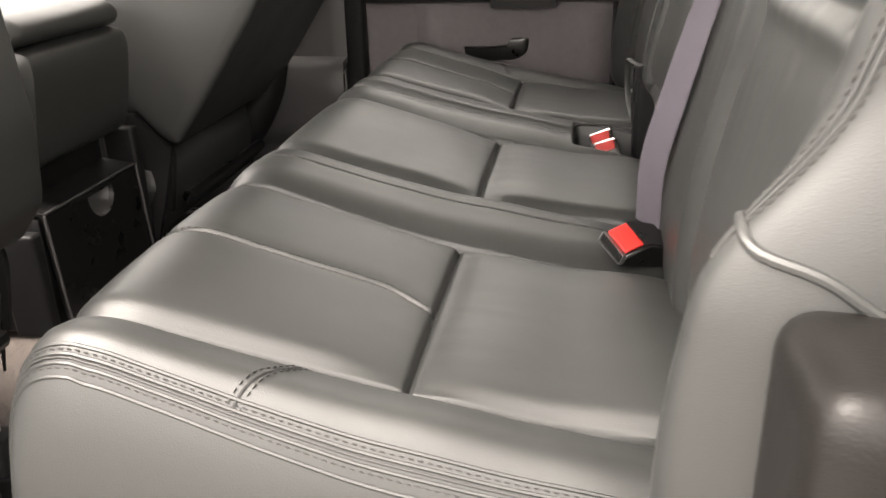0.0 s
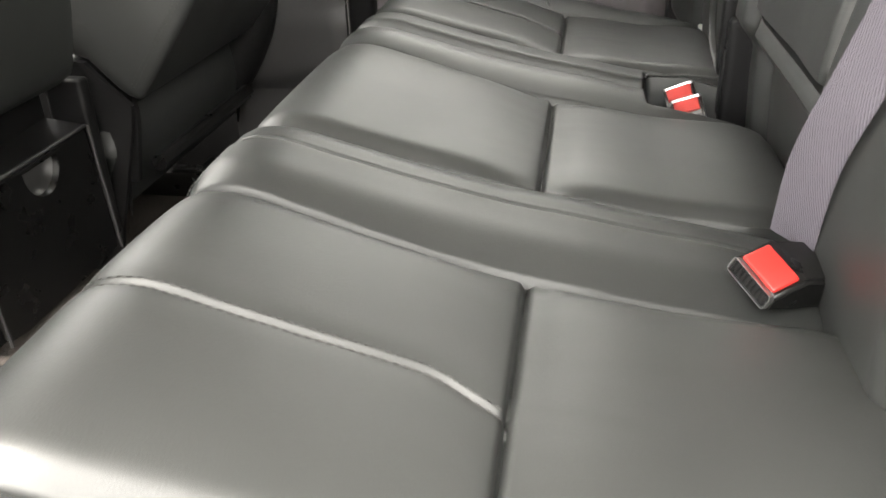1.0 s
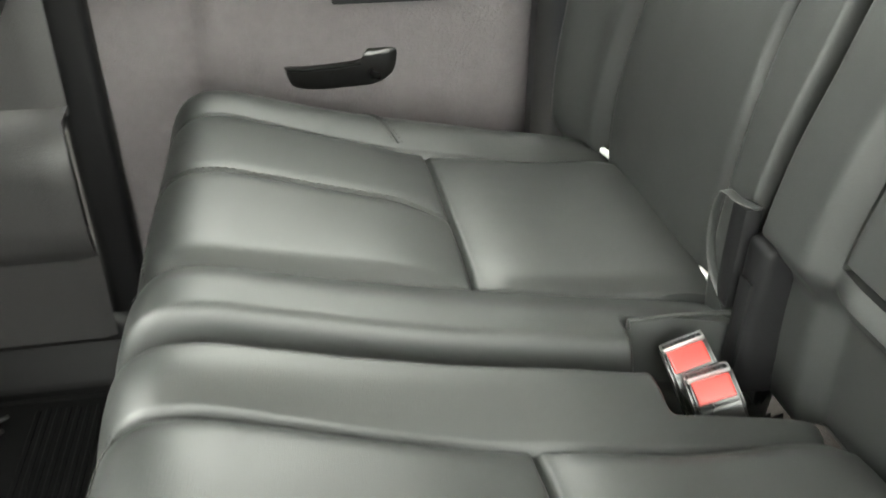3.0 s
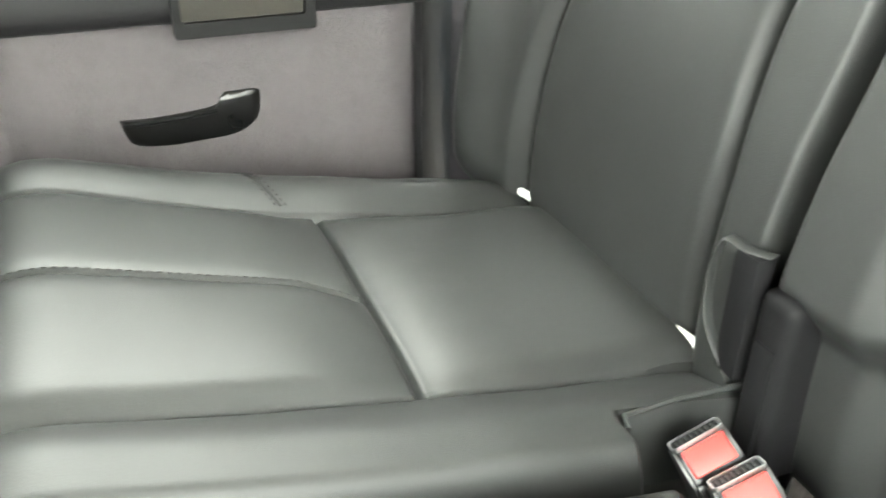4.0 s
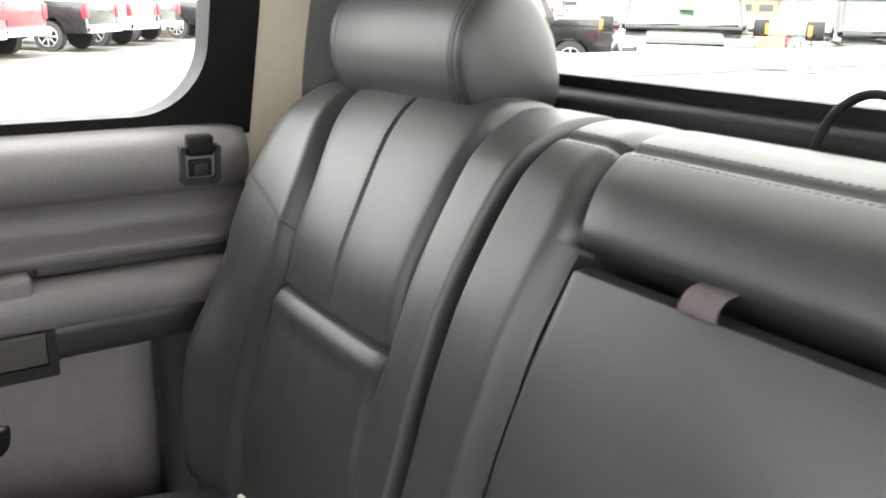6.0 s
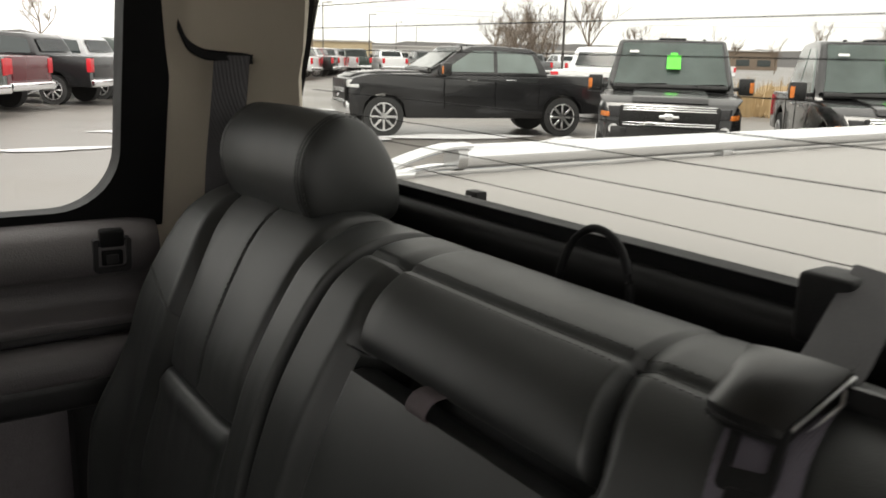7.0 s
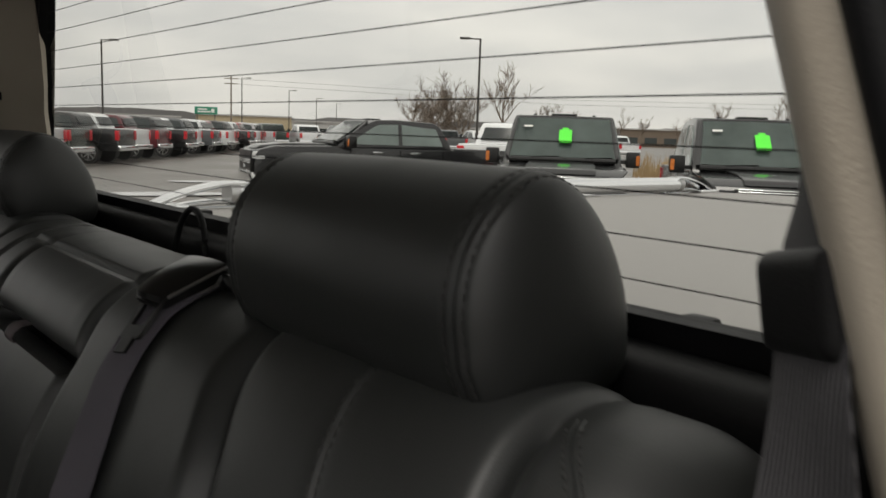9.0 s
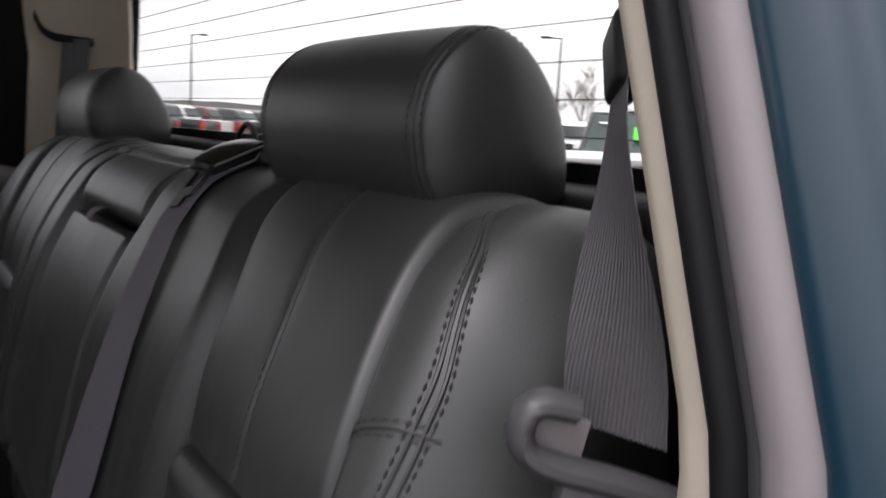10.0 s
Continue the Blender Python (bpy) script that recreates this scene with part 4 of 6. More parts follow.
for dz in (-0.0034, 0.0034):
    part("stitching", stitch_bm([back_at(0.723 + 0.036 * u ** 0.8 + dz, 0.229 - 0.056 * u, B60, 0.0011) for u in np.linspace(0, 1, 30)]), THREAD, back60)
    part("stitching", stitch_bm([back_at(0.702 + 0.042 * u + dz, 1.352 + 0.150 * u, B40, 0.0007) for u in np.linspace(0, 1, 30)]), THREAD, back40)
part("edge_seam", tube_bm([back_at(0.723 + 0.036 * u ** 0.8, 0.229 - 0.056 * u, B60, 0.0) for u in np.linspace(0, 1, 30)], 0.0014, 6), SEAM, back60)
part("edge_seam", tube_bm([back_at(0.702 + 0.042 * u, 1.352 + 0.150 * u, B40, 0.0) for u in np.linspace(0, 1, 30)], 0.0014, 6), SEAM, back40)
# double seam along the wide back's top edge and the short seams beside the padded panel
for dz in (-0.0036, 0.0036):
    part("stitching", stitch_bm([back_at(0.834 + dz, y, B60, 0.0002) for y in np.linspace(1.046, 0.665, 120)], r=0.00045), THREAD, back60)
part("seam_cord", tube_bm([back_at(0.834, y, B60, -0.0006) for y in np.linspace(1.048, 0.665, 80)], 0.0011, 6), SEAM, back60)
for edge in (bay_left, bay_right):
    part("seam_cord", tube_bm(back_line(edge, 0.779, 0.833, B60, -0.0008, 40), 0.0010, 6), SEAM, back60)
pp = [Vector(back_point(k_of_z(zz), yy, *B60, 0.001)) for zz, yy in ((0.545, 0.225), (0.556, 0.205), (0.562, 0.185), (0.560, 0.168), (0.556, 0.155), (0.552, 0.147), (0.549, 0.1425))]
part("piping", tube_bm([tuple(p) for p in smooth_line(pp, 30)], 0.0032, 8), LEATHER_SOFT, back60)


# folded centre armrest, its own padded panel in the bay
rows = []
for i in range(80):
    row = []
    for k in range(k_of_z(0.488), k_of_z(0.766) + 1):
        z = BACK[k][1]
        ar0, ar1 = BAY_R + 0.007, bay_left(z) - 0.008
        y = ar0 + (ar1 - ar0) * (0.5 - 0.5 * math.cos(math.pi * i / 79))
        ey = min(y - ar0, ar1 - y)
        ez = min(z - 0.4865, 0.7665 - z)
        fy = 1 if ey > 0.008 else 1 - (1 - ey / 0.008) ** 2
        fz = 1 if ez > 0.008 else max(0.0, 1 - (1 - ez / 0.008) ** 2)
        h = -0.034 + 0.042 * math.sqrt(max(0, fy)) * math.sqrt(max(0, fz)) + 0.003 * noise.noise((z * 8, y * 8, 9))
        p = BACK[k] + BACK_N[k] * h
        row.append((p[0], y, p[1]))
    rows.append(row)
arm = part("armrest", sheet_solid(rows, -0.004), LEATHER_SOFT, bench60, "smooth flat armrest panel, folded up")
# pull tag at the armrest's upper edge
tp = BACK[k_of_z(0.773)] + BACK_N[k_of_z(0.773)] * 0.010
tag_pts = [(tp[0] + 0.012, 0.857, tp[1] + 0.004), (tp[0] - 0.004, 0.857, tp[1] + 0.003), (tp[0] - 0.012, 0.857, tp[1] - 0.004), (tp[0] - 0.012, 0.857, tp[1] - 0.010), (tp[0] - 0.003, 0.857, tp[1] - 0.013)]
part("pull_tag", strip_bm([tuple(p) for p in smooth_line(tag_pts, 16)], (0, 1, 0), 0.026, 0.002), TAG, arm, "mauve-grey cloth pull tag")

# open lower corner of the narrow back's cover, with the hinge bracket in it
flap_pts = smooth_line([(0.196, 1.090, 0.385), (0.184, 1.104, 0.42), (0.180, 1.108, 0.455), (0.179, 1.100, 0.487), (0.186, 1.088, 0.485), (0.198, 1.078, 0.482)], 26)
part("cover_flap", strip_bm([tuple(p) for p in flap_pts], (1, 0.15, 0.1), 0.008, 0.002), LEATHER_SOFT, back40, "curled open corner of the leather cover")
part("stitching", stitch_bm([Vector(p) + Vector((-0.0042, -0.0012, 0)) for p in flap_pts]), THREAD, back40)
# no real hole: a black block gives the shade inside the open corner
part("opening_shade", box_bm(0.188, 0.203, 1.080, 1.101, 0.392, 0.480, 0.004, 2), RUBBER, back40, "black block for the shade inside the cover's open corner")
bracket = part("hinge_bracket", box_bm(0.192, 0.262, 1.050, 1.079, 0.325, 0.464, 0.010, 4), RUBBER, back40, "black hinge bracket")
part("hinge_cover", box_bm(0.1895, 0.195, 1.056, 1.073, 0.350, 0.430, 0.002, 2), RUBBER, bracket)

# anchor clips in the crease
for y, rz in ((1.399, 12), (1.150, 8)):
    c = thing("child_anchor_clip", "small white plastic anchor clip in the seat crease", "clip", "white anchor clips", at=(0.208, y, 0.375))
    part("body", turned(box_bm(-0.003, 0.003, -0.013, 0.013, -0.0035, 0.0035, 0.0022, 3), pose(0.208, y, 0.375, 0, 0, rz)), WHITE, c)

# headrests
HR = smooth_line([(0.345, 0.862), (0.341, 0.892), (0.348, 0.922), (0.367, 0.945), (0.392, 0.957), (0.418, 0.950), (0.442, 0.928), (0.460, 0.896), (0.467, 0.862), (0.462, 0.840), (0.440, 0.832), (0.400, 0.831), (0.366, 0.836), (0.351, 0.846)], 61)[:-1]
HR = np.array(list(HR))
HR_C = HR.mean(axis=0)


def headrest(yc, label):
    ob = thing("headrest", label, "headrest", "headrests of the rear bench", at=(0.405, yc, 0.835))
    hw = 0.141
    us = [math.copysign(1 - (1 - abs(-1 + k / 120)) ** 1.35, -1 + k / 120) for k in range(241)]
    rows = []
    for u in us:
        a = abs(u)
        y = yc + hw * u
        e = (1 - a) * hw
        f = 1.0 if e > 0.026 else max(0, 1 - (1 - e / 0.026) ** 2.1) ** (1 / 2.1)
        f *= 1 - 0.030 * a ** 2
        q = a * hw - (hw - 0.026)
        g = 0.026 * groove(q, 0.0022) + 0.014 * (groove(q - 0.0062, 0.0018) + groove(q + 0.0062, 0.0018))
        rows.append([(HR_C[0] + (p[0] - HR_C[0]) * (f - g), y, HR_C[1] + (p[1] - HR_C[1]) * (f - g)) for p in HR])
    part("cover", grid_bm(rows, close_v=True), LEATHER_SOFT, ob)
    for s in (-1, 1):
        for d in (0.0062, -0.0062):
            y = yc + s * (hw - 0.026 + d)
            e = 0.026 - d
            f = 1.0 if e > 0.026 else (1 - (1 - e / 0.026) ** 2.1) ** (1 / 2.1)
            f *= (1 - 0.030 * ((hw - 0.026 + d) / hw) ** 2) * 0.994
            pts = [(HR_C[0] + (p[0] - HR_C[0]) * f, y, HR_C[1] + (p[1] - HR_C[1]) * f) for p in HR]
            pts = pts[-5:] + pts[:26]
            part("stitching", stitch_bm(pts), THREAD, ob)
    for s in (-1, 1):
        part("post", tube_bm([(0.405, yc + s * 0.075, 0.80), (0.405, yc + s * 0.075, 0.845)], 0.006, 10), STEEL, ob)
    return ob


headrest(0.416, "rounded charcoal leather headrest with stitched end panels")
headrest(1.308, "rounded charcoal leather headrest with stitched end panels")

# ---- belts and buckles ----
def buckle(at, m, label, red, long=0.0, size=1.0):
    """A belt buckle: black housing, sloped red press button, ribbed slot with a steel lip. Local -x is the open end, z the button's side."""
    ob = thing("seat_belt_buckle", label, "seat belt buckle", "belt buckles", at=at)
    m = m @ Matrix.Scale(size, 4)
    prof = [(0.052 + long, -0.013), (0.052 + long, 0.012), (0.004, 0.0155), (-0.020, -0.0015), (-0.020, -0.0135)]
    bm = bmesh.new()
    a = [bm.verts.new((x, -0.0215, z)) for x, z in prof]
    b = [bm.verts.new((x, 0.0215, z)) for x, z in prof]
    bm.faces.new(a)
    bm.faces.new(b[::-1])
    for k in range(5):
        bm.faces.new((a[k], a[(k + 1) % 5], b[(k + 1) % 5], b[k]))
    bmesh.ops.recalc_face_normals(bm, faces=bm.faces)
    bmesh.ops.bevel(bm, geom=bm.edges[:], offset=0.003, segments=3, affect="EDGES")
    part("housing", turned(bm, m), GLOSS_BLACK, ob)
    part("button", turned(turned(box_bm(-0.0125, 0.0085, -0.0172, 0.0172, -0.003, 0.0026, 0.002, 3), pose(-0.0075, 0, 0.0075, 0, -35.3, 0)), m), red, ob, "red press button")
    part("slot_lip", turned(ring_bm(round_rect(-0.0205, 0.0205, -0.0128, -0.0008, (0.003,) * 4, 5), round_rect(-0.0197, 0.0197, -0.0121, -0.0015, (0.002,) * 4, 5), lambda u, v, d: (-0.0213 + d, u, v), 0.004), m), STEEL, ob, "steel lip of the slot")
    slot = part("slot", turned(box_bm(-0.0206, -0.0190, -0.0180, 0.0180, -0.0115, -0.0022, 0.0006, 1), m), RUBBER, ob)
    for i in range(8):
        part("rib", turned(box_bm(-0.0212, -0.0200, -0.0165 + 0.0042 * i, -0.0142 + 0.0042 * i, -0.0103, -0.0032), m), GLOSS_BLACK, slot)
    return ob


def axes(at, end, button):
    """A pose whose -x points along end and whose z lies towards button."""
    x = -Vector(end).normalized()
    y = Vector(button).cross(x).normalized()
    z = x.cross(y)
    return Matrix.Translation(at) @ Matrix((x, y, z)).transposed().to_4x4()


buckle((0.190, 0.598, 0.40), axes((0.165, 0.584, 0.397), (-0.78, -0.58, 0.26), (0.10, -0.34, 1)), "black buckle with a red button lying on the seat", RED, 0.034, 0.98)
buckle((0.15, 1.043, 0.36), axes((0.146, 1.043, 0.374), (-0.35, 0.35, 0.9), (-0.25, -0.9, 0.45)), "black buckle with a darker red button in the seat well", RED_DARKER, 0.0, 0.82)
buckle((0.16, 1.004, 0.34), axes((0.152, 1.013, 0.368), (-0.30, 0.30, 0.9), (-0.25, -0.9, 0.45)), "black buckle with a darker red button in the seat well", RED_DARKER, 0.0, 0.82)

# well lining around the two buckles
part("well_edge", tube_bm([(0.196, 1.080, 0.388), (0.150, 1.081, 0.391), (0.108, 1.078, 0.392), (0.104, 1.068, 0.391)], 0.0020, 8), LEATHER_SOFT, small)

# centre shoulder belt: up over the seat back through a guide, then to the rear ledge
belt = thing("seat_belt", "violet-grey belt hanging down the seat back with a steel tongue", "seat belt")
pts = []
for z, y, lift, turn in ((0.838, 0.622, 0.005, 0.0), (0.818, 0.612, 0.005, 0.02), (0.79, 0.598, 0.006, 0.06), (0.76, 0.582, 0.007, 0.10), (0.70, 0.563, 0.009, 0.2), (0.62, 0.560, 0.012, 0.34), (0.54, 0.576, 0.014, 0.44), (0.47, 0.604, 0.015, 0.48), (0.40, 0.632, 0.012, 0.5)):
    k = k_of_z(z)
    q = back_point(k, y, *B60, lift)
    pts.append((q[0], y, q[2], turn))
line = smooth_line(pts, 50)
part("webbing", strip_bm([tuple(p[:3]) for p in line], [(p[3], -1, 0.1 * p[3]) for p in line], 0.047, 0.0016), WEBBING_LIGHT, belt)
k = k_of_z(0.818)
up_ = Vector((BACK[k + 6][0] - BACK[k - 6][0], 0.10 * (BACK[k + 6][1] - BACK[k - 6][1]) * 3, BACK[k + 6][1] - BACK[k - 6][1])).normalized()
nrm = up_.cross(Vector((0, 1, 0))).normalized() * -1
side_ = up_.cross(nrm)
at_ = back_point(k, 0.614, *B60, 0.0095)
TM = Matrix.Translation((at_[0], 0.614, at_[2])) @ Matrix((nrm, side_, up_)).transposed().to_4x4()
tong = part("tongue", turned(ring_bm(round_rect(-0.0145, 0.0145, -0.024, 0.020, (0.005,) * 4, 6), round_rect(-0.0095, 0.0095, -0.012, 0.013, (0.002,) * 4, 6), lambda u, v, d: (d - 0.001, u, v), 0.0030), TM), PLASTIC, belt, "black belt tongue")
part("tongue_edge", turned(tube_bm([(0.0008, u, v) for u, v in round_rect(-0.0138, 0.0138, -0.0232, 0.0192, (0.005,) * 4, 6)] + [(0.0008, 0.0138, 0.0142)], 0.0012, 6), TM), GLOSS_BLACK, tong)
part("tongue_blade", turned(box_bm(-0.0015, 0.0007, -0.008, 0.008, -0.036, -0.022, 0.0006, 1), TM), PLASTIC, tong)
# guide hood on the shoulder of the seat back
guide = thing("belt_guide", "dark plastic belt guide hood on the seat shoulder", "belt guide", at=(0.37, 0.632, 0.83))
HOOD = [[Vector((0.328, 0.652, 0.846)), Vector((0.366, 0.656, 0.864))], [Vector((0.324, 0.604, 0.847)), Vector((0.373, 0.600, 0.865))]]


def hood_at(u, v, drop):
    """A place on the hood, u across from its far to its near end, v from front to back."""
    a = HOOD[0][0].lerp(HOOD[0][1], v).lerp(HOOD[1][0].lerp(HOOD[1][1], v), u)
    front = 0.009 * (1 - (2 * u - 1) ** 2) * (1 - v)
    dome = 0.007 * (1 - abs(2 * u - 1) ** 2.6) * math.sin(math.pi * (0.12 + 0.80 * v)) + 0.004 * v
    return a + Vector((-front, 0, dome - drop))


rows = []
for i in range(25):
    u = 0.5 - 0.5 * math.cos(math.pi * i / 24)
    row = [hood_at(u, 0.0, 0.009), hood_at(u, 0.0, 0.003)] + [hood_at(u, j / 16, 0.0) for j in range(17)] + [hood_at(u, 1.0, 0.008), hood_at(u, 1.0, 0.018)]
    rows.append(row)
flat = [[Vector((p.x, r[0].y, 0.838)) if abs(p.z - 0.838) < 0.03 else p for p in r] for r in rows]
rows = [flat[0]] + rows + [flat[-1]]
hood = grid_bm(rows)
bmesh.ops.recalc_face_normals(hood, faces=hood.faces)
bmesh.ops.solidify(hood, geom=hood.faces[:], thickness=0.0025)
part("hood", hood, GLOSS_BLACK, guide)
part("lip", tube_bm([hood_at(1.0, v, 0.003) + Vector((0, -0.001, 0)) for v in np.linspace(0.1, 1.0, 14)] + [hood_at(0.96, 1.0, 0.008), hood_at(1.0, 0.85, 0.013) + Vector((0, -0.001, 0))] + [hood_at(1.0, v, 0.013) + Vector((0, -0.001, 0)) for v in np.linspace(0.7, 0.2, 6)], 0.0013, 6), STEEL, guide, "bright steel lip")
part("front_edge", tube_bm([hood_at(u, 0.0, 0.006) for u in np.linspace(0.05, 0.98, 20)], 0.0015, 6), PLASTIC, guide)
part("webbing", strip_bm([tuple(p) for p in smooth_line([(0.350, 0.620, 0.842), (0.388, 0.622, 0.858), (0.435, 0.634, 0.878), (0.480, 0.646, 0.896)], 14)], (0.3, 1, 0), 0.046, 0.0016), WEBBING, belt, "dark grey upper webbing")
part("retractor_housing", box_bm(0.455, 0.490, 0.650, 0.688, 0.845, 0.892, 0.006, 3), PLASTIC, belt)

# outer shoulder belts: from the pillar slot down behind the seat's end
def shoulder_belt(far):
    s = 1 if far else -1
    ob = thing("shoulder_belt", "dark grey shoulder belt hanging beside the pillar", "seat belt", "outer shoulder belts")
    if far:
        pts = [(0.388, side_y(1.012) - 0.052, 1.012), (0.384, 1.500, 0.95), (0.380, 1.520, 0.86), (0.376, 1.530, 0.76), (0.36, 1.535, 0.60)]
        part("webbing", strip_bm([tuple(p) for p in smooth_line(pts, 24)], (1, -0.45, 0), 0.047, 0.0016), WEBBING, ob)
    else:
        pts = [(0.405, 0.185, 1.07), (0.372, 0.156, 0.975), (0.350, 0.140, 0.935), (0.339, 0.131, 0.905), (0.336, 0.124, 0.85), (0.334, 0.116, 0.80), (0.333, 0.112, 0.765)]
        webs = []
        for k in range(36):
            f, g = sstep(4, 15, k), sstep(17, 32, k)
            webs.append((0.95 - 0.33 * f - 0.92 * g, 0.42 + 0.36 * f + 0.17 * g, 0.04))
        part("webbing", strip_bm([tuple(p) for p in smooth_line(pts, 36)], webs, 0.049, 0.0018), WEBBING, ob)
        part("guide_clip", turned(box_bm(-0.026, 0.026, -0.007, 0.007, -0.017, 0.017, 0.007, 4), pose(0.346, 0.1365, 0.924, -6, 10, 50)), PLASTIC, ob, "black plastic sliding clip")
        HM = pose(0.317, 0.104, 0.759, 0, 12, -26)
        bend = smooth_line([(0.046, 0.0, -0.012), (0.010, 0.0, -0.008), (-0.022, 0.0, -0.006), (-0.034, 0.0, 0.000), (-0.036, 0.0, 0.012), (-0.030, 0.0, 0.0185), (-0.016, 0.0, 0.0190)], 26)
        part("stow_hook", turned(tube_bm([tuple(p) for p in bend], 0.0062, 10), HM @ Matrix.Diagonal((1, 1.5, 1, 1))), HOOK, ob, "grey plastic belt stowage hook")
        part("hook_plate", turned(box_bm(-0.029, -0.006, 0.003, 0.006, -0.004, 0.014, 0.001, 2), HM), JAMB, ob, "pale plate inside the hook")
        part("stay", turned(box_bm(-0.014, 0.040, -0.005, 0.006, -0.034, -0.012, 0.004, 2), HM), HOOK, ob)
    return ob


shoulder_belt(True)
shoulder_belt(False)

# cable loop standing up behind the seat
loop = link("cable_loop", tube_bm([tuple(p) for p in smooth_line([(0.452, 0.912, 0.76), (0.458, 0.914, 0.82), (0.464, 0.906, 0.862), (0.466, 0.882, 0.882), (0.464, 0.852, 0.876), (0.460, 0.832, 0.848), (0.456, 0.826, 0.80), (0.45, 0.826, 0.75)], 40)], 0.0036, 9), RUBBER)
tagged(loop, "black cable loop sticking up behind the seat back", "cable")
# ---- front row, seen from behind ----
def front_seat(y0, y1, label, narrow, lean=1.0):
    ob = thing("front_seat", label, "car seat", "front seats", at=(-0.75, (y0 + y1) / 2, FLOOR))
    hw, yc = (y1 - y0) / 2, (y0 + y1) / 2
    # back: side profile leaning to the rear, lofted across with rounded ends
    prof = smooth_line([(-0.600, 0.412), (-0.548, 0.362), (-0.518, 0.384), (-0.440, 0.490), (-0.372, 0.592), (-0.312, 0.70), (-0.268, 0.82), (-0.246, 0.92), (-0.272, 0.962), (-0.330, 0.968), (-0.400, 0.93), (-0.52, 0.80), (-0.63, 0.62), (-0.70, 0.48), (-0.68, 0.43)], 101)[:-1]
    prof = np.array([(-0.50 + (x + 0.50) * (lean if x > -0.50 else 1.0) - (1 - lean) * 0.25 * max(0.0, z - 0.5), z) for x, z in prof])
    c0, c1 = np.array((-0.59, 0.46)), np.array((-0.33 - 0.2 * (1 - lean), 0.90))
    rows = []
    for i in range(81):
        u = math.sin(math.pi / 2 * (-1 + i / 40))
        e = (1 - abs(u)) * hw
        f = 1.0 if e > 0.020 else max(0, 1 - (1 - e / 0.020) ** 4.5) ** (1 / 4.5)
        row = []
        for p in prof:
            d = c1 - c0
            t = min(max(float((p - c0) @ d / (d @ d)), 0), 1)
            c = c0 + d * t
            q = c + (p - c) * f
            taper = 1 - narrow * sstep(0.36, 0.66, p[1])
            row.append((q[0], yc + u * hw * taper, q[1]))
        rows.append(row)
    part("backrest", grid_bm(rows, close_v=True), LEATHER, ob)
    edge = [Vector((-0.50 + (p[0] + 0.50) * (lean if p[0] > -0.50 else 1.0) - (1 - lean) * 0.25 * max(0.0, p[1] - 0.5) - 0.016, 0, p[1])) for p in smooth_line([(-0.524, 0.378), (-0.442, 0.490), (-0.374, 0.592), (-0.314, 0.70), (-0.270, 0.82)], 60)]
    for s in (-1, 1):
        for d in (0.0, 0.007):
            part("stitching", stitch_bm([Vector((p.x - d * 0.9, yc + s * (hw * (1 - narrow * sstep(0.36, 0.66, p.z)) + 0.0005), p.z)) for p in edge]), THREAD, ob)
    # dark lower panel under the back, and the rounded cover of the outboard recliner
    cl = smooth_line([(-0.572, 0.372), (-0.590, 0.318), (-0.615, 0.272), (-0.650, 0.262), (-0.69, 0.30), (-0.67, 0.38)], 24)
    part("lower_panel", sheet_solid([[(p[0], yc + u * (hw - 0.05), p[1]) for p in cl] for u in np.linspace(-1, 1, 12)], 0.006), PLASTIC, ob, "black plastic lower panel")
    if lean == 1.0:
        part("recliner_cover", tube_bm([tuple(p) for p in smooth_line([(-0.520, y1 - 0.030, 0.420), (-0.548, y1 - 0.026, 0.350), (-0.600, y1 - 0.024, 0.275), (-0.670, y1 - 0.028, 0.215), (-0.76, y1 - 0.035, 0.185)], 20)], 0.030, 14, 0.052), PLASTIC, ob, "black plastic recliner cover")
    # cushion, side shield and recliner
    rows = []
    cp = smooth_line([(-0.60, 0.20), (-0.575, 0.30), (-0.62, 0.37), (-0.75, 0.36), (-0.95, 0.38), (-1.08, 0.37), (-1.10, 0.30), (-1.06, 0.22)], 40)
    for i in range(31):
        u = -1 + i / 15
        e = (1 - abs(u)) * hw
        f = 1.0 if e > 0.03 else max(0, 1 - (1 - e / 0.03) ** 2.4) ** (1 / 2.4)
        rows.append([((-0.85 + (p[0] + 0.85) * (0.9 + 0.1 * f)), yc + u * hw, 0.28 + (p[1] - 0.28) * f) for p in cp])
    part("cushion", grid_bm(rows), LEATHER, ob)
    for s in ((-1, 1) if narrow < 0.2 else (-1,)):
        sh = smooth_line([(-0.575, 0.24), (-0.565, 0.29), (-0.558, 0.345), (-0.575, 0.395), (-0.60, 0.42), (-0.66, 0.36), (-0.80, 0.30), (-1.0, 0.28)], 30)
        part("side_shield", sheet_solid([[(p[0] - 0.02 * k / 5 * (k > 3), yc + s * (hw - 0.030 + 0.010 * math.sin(math.pi * (k + 1) / 8)), p[1] if k < 6 else p[1] - 0.06) for p in sh] for k in range(7)], 0.004), PLASTIC, ob, "black plastic side shield")
        part("rail", box_bm(-1.05, -0.62, yc + s * (hw - 0.07) - 0.02, yc + s * (hw - 0.07) + 0.02, FLOOR, FLOOR + 0.05, 0.004), GLOSS_BLACK, ob)
        if lean == 1.0 and s < 0:
            continue
        part("rail_end", joined(box_bm(-0.66, -0.575, yc + s * (hw - 0.07) - 0.022, yc + s * (hw - 0.07) + 0.022, FLOOR, FLOOR + 0.07, 0.012, 3)), PLASTIC, ob)
        part("bolt", tube_bm([(-0.60, yc + s * (hw - 0.07), FLOOR + 0.068), (-0.60, yc + s * (hw - 0.07), FLOOR + 0.08)], 0.011, 8), STEEL, ob)
